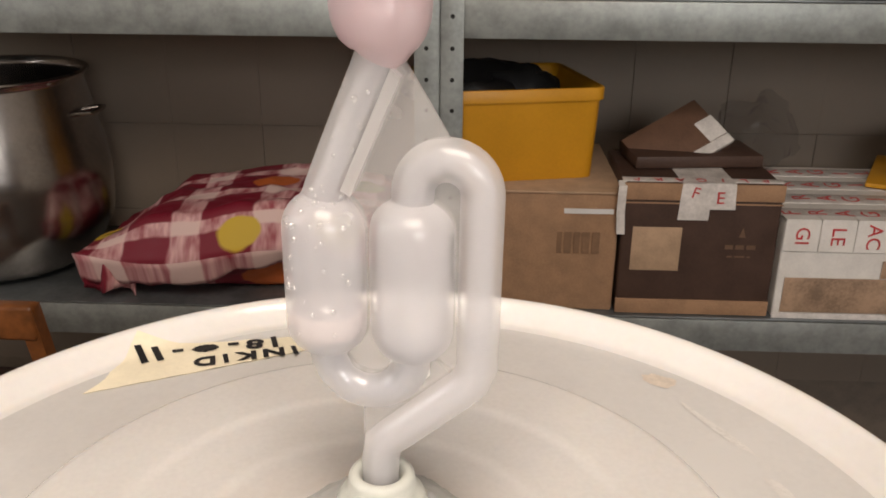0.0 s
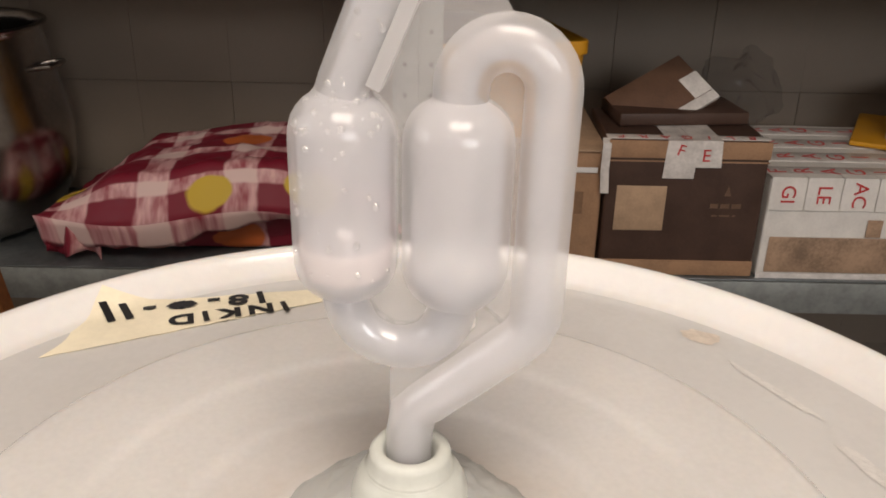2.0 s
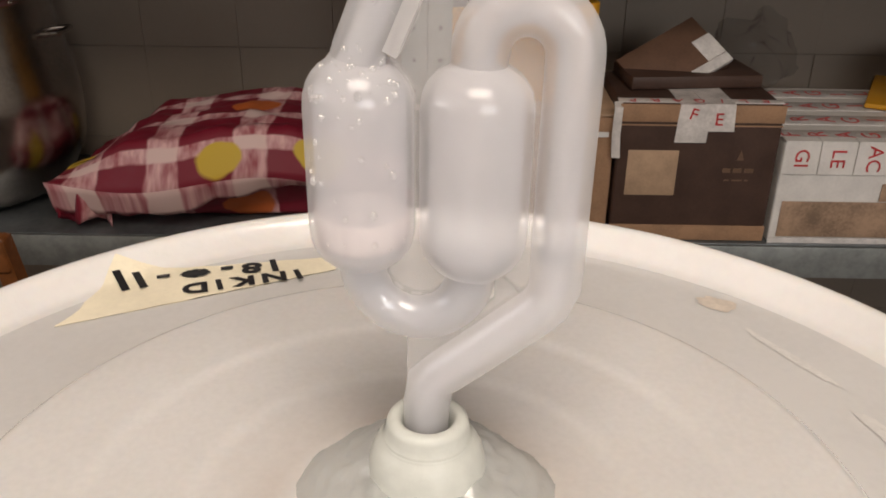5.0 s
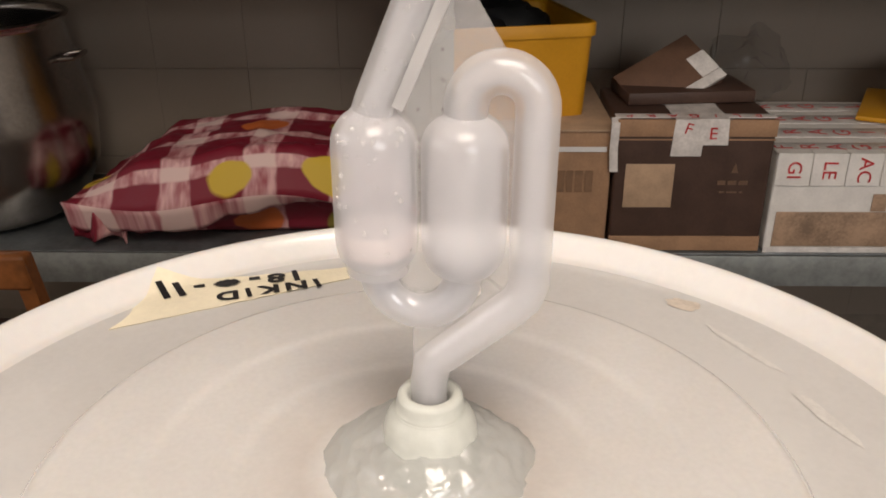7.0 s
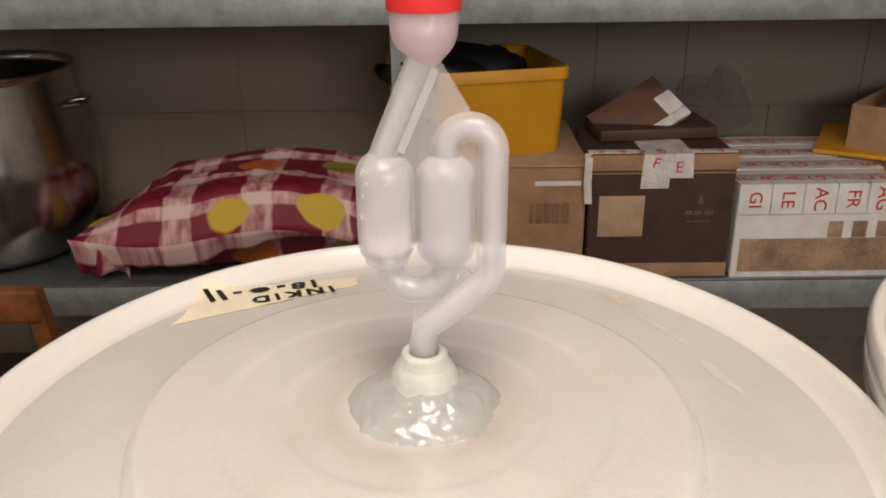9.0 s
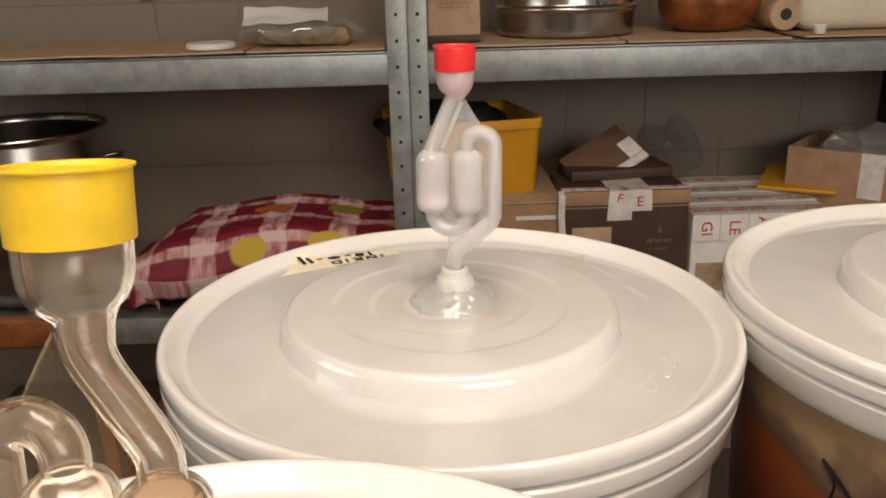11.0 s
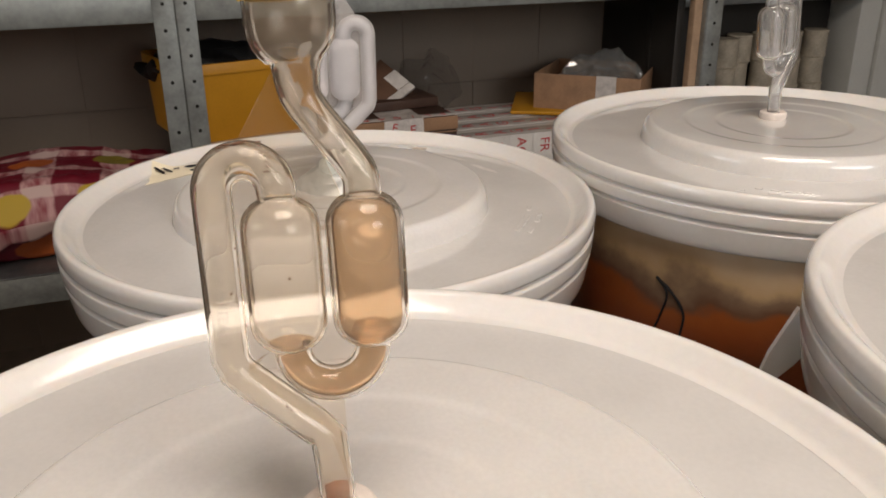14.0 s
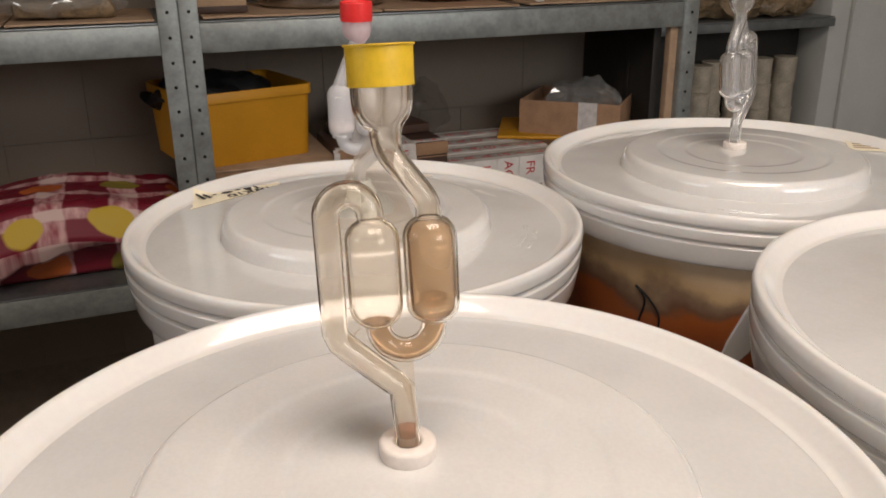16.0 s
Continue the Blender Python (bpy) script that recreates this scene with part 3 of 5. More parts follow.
def fill(pts, lo, hi, wall=0.0009, seg=32):
    """Liquid that fills a stretch of the tube, with flat ends."""
    bm = bmesh.new()
    rings = []
    for i in range(lo, hi + 1):
        x, z, r = pts[i]
        a, b = pts[max(i - 1, 0)], pts[min(i + 1, len(pts) - 1)]
        t = Vector((b[0] - a[0], 0, b[1] - a[1])).normalized()
        nrm = Vector((t.z, 0, -t.x))
        rings.append([bm.verts.new(Vector((x, 0, z)) + (nrm * math.cos(q) + Vector((0, 1, 0)) * math.sin(q)) * (r - wall)) for q in (2 * math.pi * j / seg for j in range(seg))])
    for u, v in zip(rings, rings[1:]):
        for i in range(seg):
            bm.faces.new((u[i], v[i], v[(i + 1) % seg], u[(i + 1) % seg]))
    bm.faces.new(rings[0])
    bm.faces.new(rings[-1][::-1])
    bmesh.ops.recalc_face_normals(bm, faces=bm.faces)
    return bm


cut1 = dict(CUTS1)
part("sealing_water", fill(PTS1, cut1["u_bend"] - 3, cut1["outer_bulb"] + 5, 0.0012), WATER, A1, "clear water filling the bend")
BX, BZ = PTS1[cut1["outer_bulb"] + 5][:2]
BR = 69 * K * 0.95 - 0.0008
part("froth", revolve(fillet([(0, 0.0015), (BR * 0.6, 0.0008), (BR * 0.97, 0.0016), (BR, 0.0), (BR * 0.95, -0.0040), (BR * 0.85, -0.0052), (0, -0.0054)], 0.001, 3), 40,
                      Matrix.Translation((BX, 0, BZ + 0.0052))), FROTH, A1, "pale pinkish froth")
DOME1 = part("bubble", revolve([(0.0078 * math.cos(radians(a)), 0.0078 * math.sin(radians(a))) for a in range(0, 90, 10)] + [(0, 0.0078)], 32), BUBBLE, A1, "thin-walled bubble dome")
MENISCUS = part("meniscus", revolve([(0, -0.0006), (0.0022, -0.0005), (0.0036, -0.0001), (0.0040, 0.0005), (0.0036, 0.0008), (0, 0.0004)], 24), WATER, A1, "meniscus in the riser tube")


def droplets(pts, cut, parent, material, n=70):
    """Condensation beads inside the outer bulb and the inlet tube."""
    rng = random.Random(7)
    bm = bmesh.new()
    lo, hi = cut["outer_bulb"] + 6, cut["cup"]
    for _ in range(n):
        f = lo + rng.random() ** 0.9 * (hi - lo - 1)
        i = int(f)
        x, z, r = (pts[i][q] + (pts[i + 1][q] - pts[i][q]) * (f - i) for q in range(3))
        a = radians(rng.uniform(-150, -20))
        rad = rng.uniform(0.00025, 0.0008)
        mm = Matrix.Translation((x + math.cos(a) * (r + 0.00005), math.sin(a) * (r + 0.00005), z)) @ Matrix.Diagonal((rad, rad, rad * rng.uniform(1, 1.4), 1))
        bmesh.ops.create_icosphere(bm, subdivisions=2, radius=1, matrix=mm)
    return tagged(part("condensation", bm, material, parent, "beads of condensed water"), kind="stuff")


droplets(PTS1, cut1, A1, CLEAR)
cut3 = dict(CUTS3)
part("amber_liquid", fill(PTS3, cut3["u_bend"] - 2, cut3["outer_bulb"] + 13), AMBER_LIQUID, A3, "amber wine filling bulb and bend")
bm = bmesh.new()
bmesh.ops.create_uvsphere(bm, u_segments=24, v_segments=14, radius=0.0042)
bmesh.ops.scale(bm, vec=(1.15, 1.15, 0.75), verts=bm.verts)
bmesh.ops.reverse_faces(bm, faces=bm.faces)
GAS3 = part("gas_bubble", bm, GAS, A3, "gas bubble rising in the wine")
part("stem_stain", fill(PTS3, 1, 2, 0.0012), STEM_RESIDUE, A3, "brown residue in the stem")
rx3, rz3, rr3 = PTS3[10]
lettering("moulded_print", "MADE IN ITALY", 0.0040, CLEAR, A3, pose(rx3, rr3 + 0.0001, rz3 - 0.004, 90, 0, 180) @ pose(0, 0, 0, 0, 0, -90), "small raised moulded letters")
bm = bmesh.new()
rng = random.Random(5)
ia = [i for i, p in enumerate(PTS3) if i > cut3["stem_tube"] + 12][4:18]
for k in range(26):
    i = rng.choice(ia)
    x, z, r = PTS3[i]
    a = radians(rng.uniform(20, 160))
    cx, cz = x - PTS3[ia[0]][0], z - PTS3[ia[0]][1]
    ra = rng.uniform(0.0002, 0.0007)
    bmesh.ops.create_icosphere(bm, subdivisions=1, radius=1, matrix=Matrix.Translation((x + rng.uniform(-0.002, 0.002), rng.uniform(-0.3, 1.0) * r * 0.8, z + r * 0.93)) @ Matrix.Diagonal((ra * 2, ra, ra * 0.5, 1)))
for x, z in ((390, 560), (405, 640), (330, 860), (322, 868), (300, 610), (385, 700)):
    px, pz = Q(x, z)
    bmesh.ops.create_icosphere(bm, subdivisions=1, radius=0.00035, matrix=Matrix.Translation((px * 0.952, 0.0052 if x > 320 else 0.0105, (pz + 0.0147) * 0.952)))
tagged(part("residue", bm, RESIDUE, A3, "brown specks of dried residue"), kind="stuff")
cut4 = dict(CUTS4)
part("sealing_water", fill(PTS4, cut4["u_bend"] - 2, cut4["outer_bulb"] + 6), WATER, A4)


# ---- bungs, sealant, label, marks ----
def lumpy(bm, amount, scale, seed, axis=None):
    """Pushes vertices about by smooth noise."""
    for v in bm.verts:
        d = noise.noise_vector(v.co * scale + Vector((seed, seed * 2, seed * 3))) * amount
        v.co += Vector((d.x, d.y, d.z)) if axis is None else Vector(axis) * d.z
    return bm


BASE1 = H1 + 0.0055
t = thing("bung", "pale grey rubber bung with a stepped collar", "bung", pose(0.0147, 0.2161, BASE1, 0.7, 0.6, 0))
part("collar", revolve(fillet([(0.0097, 0.0200), (0.0099, 0.0190), (0.0114, 0.0172), (0.0126, 0.0140), (0.0133, 0.0100), (0.0136, 0.004), (0.0136, 0.0)], 0.0010, 3), 48), BUNG, t)
part("top_ring", revolve(fillet([(0.0052, 0.006), (0.0054, 0.0228), (0.0062, 0.0243), (0.0078, 0.0243), (0.0088, 0.0233), (0.0091, 0.0205), (0.0100, 0.0192)], 0.0010, 3), 48), BUNG, t, "rounded rubber lip")
t = thing("sealant_mound", "glossy clear grey sealant smeared round the bung", "sealant", pose(0.0147, 0.2175, BASE1 + 0.0002))
mound = [(0.0118 + 0.0190 * i / 26, 0.0135 * (1 - i / 26) ** 1.25 + 0.0016 * math.sin(math.pi * i / 26) - 0.0024 * (i / 26) ** 4) for i in range(27)]
bm = revolve(mound, 96)
lumpy(bm, 0.0018, 55, 4.0)
lumpy(bm, 0.0011, 150, 9.0)
lumpy(bm, 0.0008, 340, 2.0)
part("sealant", bm, SILICONE, t, angle=70)
t = thing("grommet", "white rubber grommet pressed into the lid", "grommet", pose(-0.0699, -0.1524, H3 + 0.0048, 1.5, 0, 0))
part("ring", revolve(fillet([(0.0048, 0.0), (0.0050, 0.0066), (0.0062, 0.0076), (0.0104, 0.0076), (0.0114, 0.0066), (0.0114, 0.002), (0.0108, 0.0)], 0.0008, 3), 48), GROMMET, t)
t = thing("grommet", "off-white rubber grommet pressed into the lid", "grommet", pose(0.3790, 0.2050, H4 + 0.0045))
part("ring", revolve(fillet([(0.0048, 0.0), (0.0050, 0.0056), (0.0062, 0.0065), (0.0098, 0.0065), (0.0106, 0.0056), (0.0106, 0.002), (0.0100, 0.0)], 0.0008, 3), 48), GROMMET, t)


def lid_height(x, y):
    """Height of the first lid's upper side at a place: recessed ring, inner slope, rim."""
    f = math.hypot(x - P1[0], y - P1[1]) / 0.185
    knots = ((0.0, H1 - 0.0090), (0.900, H1 - 0.0089), (0.921, H1 - 0.0082), (0.951, H1 - 0.003), (0.966, H1), (1.2, H1))
    for (a, u), (b, v) in zip(knots, knots[1:]):
        if f <= b:
            return u + (v - u) * (f - a) / (b - a)
    return H1


def label_tape():
    """Masking tape laid over the recessed ring and the inner slope of the rim, with marker writing that faces away."""
    t = thing("label_tape", "strip of masking tape with a handwritten date", "label", pose(0, 0, 0))
    bl, tl, tr, br = (Vector(p) for p in ((-0.1145, 0.3095), (-0.1085, 0.348), (-0.0265, 0.3650), (-0.0255, 0.3545)))
    bm = bmesh.new()
    n, k = 40, 14
    rng = random.Random(3)
    rows = []
    for i in range(n + 1):
        col = []
        for q in range(k + 1):
            u, v = i / n, q / k
            if i == 0:
                u += 0.03 * abs(math.sin(v * 7)) * (1 - v) + 0.02 * v
            p = (bl.lerp(br, u)).lerp(tl.lerp(tr, u), v)
            col.append(bm.verts.new((p.x, p.y, lid_height(p.x, p.y) + 0.0004 + 0.0004 * noise.noise(Vector((p.x * 120, p.y * 120, 0))))))
        rows.append(col)
    for a, b in zip(rows, rows[1:]):
        for q in range(k):
            bm.faces.new((a[q], b[q], b[q + 1], a[q + 1]))
    ret = bmesh.ops.extrude_face_region(bm, geom=list(bm.faces))
    bmesh.ops.translate(bm, vec=(0, 0, 0.0003), verts=[e for e in ret["geom"] if isinstance(e, bmesh.types.BMVert)])
    part("tape", bm, MASKING, t)

    def lay(ob):
        """Drops flat ink onto the tape."""
        for v in ob.data.vertices:
            p = ob.matrix_basis @ v.co
            v.co = (p.x, p.y, lid_height(p.x, p.y) + 0.0013 + (0.0001 if v.co.z > 0 else 0))
        ob.matrix_basis = Matrix.Identity(4)

    for word, x, y, a, sx, sy, size in (("1", -0.0495, 0.3560, 200, 1.0, 0.9, 0.0150), ("8", -0.0575, 0.3535, 190, 1.1, 0.8, 0.0140), ("-", -0.0665, 0.3515, 196, 1.2, 1.2, 0.012),
                                        ("-", -0.0885, 0.3440, 198, 1.2, 1.2, 0.012), ("1", -0.0965, 0.3415, 214, 1.2, 1.0, 0.0150), ("1", -0.1025, 0.3390, 216, 1.2, 1.0, 0.0150),
                                        ("I", -0.0390, 0.3490, 205, 1, 0.9, 0.0115), ("N", -0.0475, 0.3465, 198, 1.1, 0.85, 0.0115), ("K", -0.0580, 0.3430, 197, 1.1, 0.85, 0.0115),
                                        ("I", -0.0665, 0.3400, 202, 1, 0.9, 0.0115), ("D", -0.0745, 0.3370, 197, 1.1, 0.9, 0.0115)):
        lay(lettering("writing", word, size, INK, t, pose(x, y, 0, 0, 0, a) @ Matrix.Diagonal((sx, sy, 1, 1)), bold=0.00045))
    bm = bmesh.new()
    bmesh.ops.create_grid(bm, x_segments=10, y_segments=10, size=0.5)
    bmesh.ops.delete(bm, geom=[v for v in bm.verts if v.co.length > 0.51], context="VERTS")
    bmesh.ops.scale(bm, vec=(0.0112, 0.0068, 1), verts=bm.verts)
    lumpy(bm, 0.0006, 300, 5)
    ob = part("ink_blot", bm, INK, t, "crossed-out figure")
    ob.matrix_basis = pose(-0.0775, 0.3480, 0, 0, 0, 15)
    lay(ob)


label_tape()


# paper label on the lid of the must pail
t = thing("paper_label", "cream paper label with faint print on the lid", "label", pose(0.548, 0.199, H4 - 0.0086, 0, 0, -38))
part("paper", slab(-0.024, 0.022, -0.022, 0.022, 0, 0.0004, 0), MASKING, t, smooth=False)
for k in range(4):
    part("print_bar", slab(-0.019, 0.017 - 0.006 * (k % 2), 0.012 - k * 0.008, 0.0145 - k * 0.008, 0.0005, 0.0007, 0), FADED_PRINT, t, smooth=False)


def lid_marks(lid, h, a0, r0, seed, n=5):
    """Small raised moulding marks on the recessed ring."""
    rng = random.Random(seed)
    for i in range(n):
        for row in range(2):
            if rng.random() < 0.25:
                continue
            w = rng.uniform(0.0022, 0.006)
            a = radians(a0 + i * 4.2)
            ob = part("moulded_mark", slab(-w, w, -0.0018, 0.0018, 0, 0.0006, 0.0004, seg=1), LID_RING_DIM, lid)
            rr = r0 + row * 0.008
            ob.matrix_basis = pose(rr * math.cos(a), rr * math.sin(a), h - 0.0092, 0, 0, math.degrees(a) + 90)


lid_marks(lid_1, H1, -62, 0.138, 5)
lid_marks(lid_4, H4, 20, 0.138, 8)


def stain(name, label, x, y, z, sx, sy, seed, material, rz=0):
    t = thing(name, label, "stain", pose(x, y, z, 0, 0, rz))
    bm = bmesh.new()
    vs = []
    for i in range(36):
        a = 2 * math.pi * i / 36
        k = 1 + 0.45 * noise.noise(Vector((math.cos(a) * 1.7, math.sin(a) * 1.7, seed)))
        vs.append(bm.verts.new((sx * k * math.cos(a), sy * k * math.sin(a), 0)))
    bm.faces.new(vs)
    part("smear", bm, material, t)


STAIN = mat("dried_stain", (0.66, 0.575, 0.49), 0.4, vary=0.1, scale=120, fine=500, bump=0.2)
SMEAR = mat("dried_glue_smear", (0.69, 0.665, 0.64), 0.22, vary=0.05, scale=120, fine=500, bump=0.4)
stain("dried_stain", "faint brown dried drip on the white lid", 0.1144, 0.333, H1 - 0.0086, 0.007, 0.0045, 1.0, STAIN, -30)
stain("glue_smear", "thin dried glue smear across the white lid", 0.129, 0.300, H1 - 0.0087, 0.020, 0.0016, 3.0, SMEAR, -60)
stain("glue_smear", "thin dried glue smear across the white lid", 0.1430, 0.258, H1 - 0.0087, 0.016, 0.0024, 5.0, SMEAR, -70)


def marker_loop(points, label):
    """A marker line drawn on the wall of the must pail: angles and heights on the wall."""
    t = thing("marker_line", label, "marker line", pose(*P4, 0))
    pts = []
    for a, z in points:
        hr = 0.185 * (0.83 + (0.915 - 0.83) * z / (H4 - 0.105)) + 0.0006
        pts.append((hr * math.cos(radians(a)), hr * math.sin(radians(a)), z))
    fine = []
    for i in range(len(pts) - 1):
        p0, p1, p2, p3 = (Vector(pts[min(max(i + q, 0), len(pts) - 1)]) for q in (-1, 0, 1, 2))
        for sidx in range(8):
            u = sidx / 8
            fine.append(0.5 * ((2 * p1) + (p2 - p0) * u + (2 * p0 - 5 * p1 + 4 * p2 - p3) * u * u + (3 * p1 - p0 - 3 * p2 + p3) * u ** 3))
    fine.append(Vector(pts[-1]))
    part("line", sweep(fine, 0.0009, 6), INK, t)


for loop in ([(-155.5, 0.348), (-152.5, 0.337), (-154, 0.318), (-155.5, 0.302), (-154, 0.285), (-151, 0.272)],
             [(-155.5, 0.348), (-151.5, 0.340), (-148, 0.325), (-148.5, 0.303), (-146.5, 0.288), (-142, 0.278), (-138, 0.265)],
             [(-163, 0.290), (-159, 0.302), (-155, 0.305)],
             [(-148.5, 0.303), (-142, 0.300), (-136, 0.292), (-130, 0.285), (-120, 0.281)],
             [(-143, 0.300), (-145.5, 0.288), (-146.5, 0.281), (-141, 0.280), (-140, 0.290), (-143, 0.300)]):
    marker_loop(loop, "looping black marker line drawn on the pail wall")

# handle lug hanging from the pail with the tall lid
lug = plate([(-0.010, 0.0), (0.010, 0.0), (0.0075, -0.03), (0.003, -0.050), (-0.003, -0.050), (-0.0075, -0.03)], 0.0035)
ob = part("handle_lug", lug, PAIL, pail_5, "white plastic handle lug")
ob.matrix_basis = pose(0, 0, 0, 0, 0, -130) @ pose(-0.1080, 0.1400, H5 - 0.040, 8, 24, -25)

# ---- shelving ----
SHELF, SHELF2 = -0.085, 0.458
FRONT, BACK = 1.39, 1.79


def upright(x0, x1, label):
    """A slotted angle post: front flange and side flange."""
    t = thing("shelf_post", label, "shelf post", group="posts of the metal shelving")
    part("front_flange", slab(x0, x1, FRONT - 0.006, FRONT - 0.003, GROUND, 1.3, 0.0008), ZINC, t)
    sx = x1 if x1 < 0 else x0
    part("side_flange", slab(sx - 0.0015, sx + 0.0015, FRONT - 0.003, FRONT + 0.035, GROUND, 1.3, 0.0006), ZINC, t)
    return t


def shelf_board(x0, x1, z, label):
    t = thing("metal_shelf", label, "shelf", group="boards of the metal shelving")
    part("board", slab(x0, x1, FRONT, BACK, z - 0.004, z, 0.001), ZINC_SHELF, t)
    part("front_lip", slab(x0, x1, FRONT - 0.002, FRONT + 0.002, z - 0.064, z - 0.0045, 0.0015), ZINC, t, "folded front edge")
    part("back_lip", slab(x0, x1, BACK - 0.004, BACK, z - 0.064, z - 0.0045, 0.001), ZINC, t)
    return t


def table():
    t = thing("table", "dark laminate table under the pails", "table")
    part("tabletop", slab(-0.27, 0.72, -0.62, 0.43, -0.035, 0.0, 0.004), TABLETOP, t)
    for x in (-0.24, 0.69):
        for y in (-0.58, 0.39):
            part("leg", slab(x - 0.025, x + 0.025, y - 0.025, y + 0.025, GROUND, -0.035, 0.003), TABLETOP, t)


table()
upright(-0.069, -0.030, "galvanised slotted steel post with round holes")
upright(-0.026, 0.010, "galvanised slotted steel post with round holes")
upright(1.186, 1.229, "galvanised slotted steel post with round holes")
for z in (SHELF, SHELF2):
    shelf_board(-1.25, -0.031, z, "galvanised steel shelf board with a folded front")
    shelf_board(-0.025, 1.184, z, "galvanised steel shelf board with a folded front")



def bars(name, x0, z0, rows, material, parent, y, seed, h=0.0035, gap=0.006, w=0.05):
    """Unreadable print as plain bars on a front face."""
    rng = random.Random(seed)
    for i in range(rows):
        x = x0
        while x < x0 + w:
            d = rng.uniform(0.006, 0.018)
            part(name, slab(x, min(x + d, x0 + w), y - 0.0006, y - 0.0001, z0 - i * gap, z0 - i * gap + h, 0), material, parent, smooth=False)
            x += d + 0.004


def carton(name, label, x0, x1, y0, y1, z0, z1, material, rz=0.0, category="box", wobble=0.0015):
    t = thing(name, label, category, pose((x0 + x1) / 2, (y0 + y1) / 2, z0, 0, 0, rz))
    w, d = (x1 - x0) / 2, (y1 - y0) / 2
    bm = slab(-w, w, -d, d, 0, z1 - z0, 0.004, seg=3)
    bmesh.ops.subdivide_edges(bm, edges=[e for e in bm.edges if e.calc_length() > 0.05], cuts=5, use_grid_fill=True)
    for v in bm.verts:
        if v.co.z > 0.01:
            v.co += noise.noise_vector(v.co * 9 + Vector((x0, y0, z1))) * wobble
    part("carton_body", bm, material, t)
    return t, w, d, z1 - z0


def tape_strip(parent, points, width, t=0.0006, name="tape", mtl=None):
    """Tape laid along points in the yz plane at some x: (x, y, z) centre points, wide in x."""
    bm = bmesh.new()
    rows = [[bm.verts.new((x - width / 2, y, z)), bm.verts.new((x + width / 2, y, z))] for x, y, z in points]
    for a, b in zip(rows, rows[1:]):
        bm.faces.new((a[0], a[1], b[1], b[0]))
    ret = bmesh.ops.extrude_face_region(bm, geom=list(bm.faces))
    bmesh.ops.translate(bm, vec=(0, -t, t), verts=[e for e in ret["geom"] if isinstance(e, bmesh.types.BMVert)])
    bmesh.ops.recalc_face_normals(bm, faces=bm.faces)
    return part(name, bm, mtl or TAPE, parent, smooth=False)


# flat box under the bin
t, w, d, h = carton("cardboard_box", "brown cardboard box with faded print under a bin", -0.028, 0.282, 1.41, 1.74, SHELF, 0.135, CARDBOARD)
part("top_flap", slab(-w - 0.004, w + 0.004, -d - 0.004, d, h, h + 0.004, 0.001), CARD_PALE, t, "pale top flap")
part("tape", slab(0.06, 0.145, -d - 0.003, -d - 0.0022, h - 0.036, h - 0.027, 0), PAPER, t, "white paper tape", smooth=False)
bars("print_bar", 0.05, h * 0.50, 1, FADED_PRINT, t, -d - 0.0022, 3, 0.040, 0.022, 0.075)

# dark gift carton
t, w, d, h = carton("gift_box", "dark brown printed carton closed with red-lettered tape", 0.287, 0.553, 1.40, 1.62, SHELF, 0.157, DARK_CARD)
part("top_band", slab(-w - 0.001, w + 0.001, -d - 0.0025, -d + 0.004, h - 0.028, h + 0.0015, 0.0015), CARDBOARD, t, "lighter brown printed band")
part("gold_line", slab(-w, w, -d - 0.0026, -d - 0.0018, h - 0.034, h - 0.0315, 0), CARDBOARD, t, smooth=False)
part("bottom_band", slab(-w - 0.001, w + 0.001, -d - 0.0025, -d + 0.003, 0.002, 0.030, 0.0015), CARDBOARD, t, "lighter brown printed band")
part("square_label", slab(-w + 0.018, -w + 0.102, -d - 0.0032, -d - 0.002, 0.086, 0.166, 0.0003), CARD_PALE, t, "square tan panel")
bars("print_bar", 0.045, 0.128, 1, GOLD_PRINT, t, -d - 0.0022, 5, 0.008, 0.01, 0.055)
bars("print_bar", 0.05, 0.113, 1, GOLD_PRINT, t, -d - 0.0022, 8, 0.003, 0.01, 0.04)
part("print_mark", plate([(0.066, 0.150), (0.078, 0.150), (0.072, 0.168)], 0.0004, m=Matrix.Translation((0, -d - 0.0024, 0))), GOLD_PRINT, t, smooth=False)
tape_strip(t, [(-0.012, d * 0.2, h + 0.001), (-0.012, -d - 0.002, h + 0.002), (-0.014, -d - 0.0036, h - 0.02), (-0.016, -d - 0.0036, h - 0.062)], 0.052)
tape_strip(t, [(0.026, d * 0.1, h + 0.002), (0.026, -d - 0.002, h + 0.003), (0.028, -d - 0.0046, h - 0.042)], 0.05)
bm = slab(-w - 0.003, w + 0.002, -d * 0.9, -d + 0.03, h + 0.001, h + 0.0028, 0.0008)
lumpy(bm, 0.002, 60, 3, (0, 0, 1))
part("tape", bm, TAPE, t, "wrinkled red-lettered tape along the top")
tape_strip(t, [(-w - 0.004, -d + 0.01, h + 0.002), (-w - 0.005, -d - 0.004, h - 0.004), (-w - 0.006, -d - 0.006, h - 0.05), (-w - 0.003, -d - 0.005, h - 0.09)], 0.014)
for i, ch in enumerate("FRAGILE"):
    lettering("tape_letter", ch, 0.026, RED_PRINT, t, pose(-w + 0.02 + i * 0.036, -d + 0.012, h + 0.0052, 0, 0, 180 if i % 2 else 170))
lettering("tape_letter", "E", 0.030, RED_PRINT, t, pose(0.026, -d - 0.0056, h - 0.022, 90, 0, 0))
lettering("tape_letter", "F", 0.028, RED_PRINT, t, pose(-0.016, -d - 0.0046, h - 0.014, 90, 15, 0))

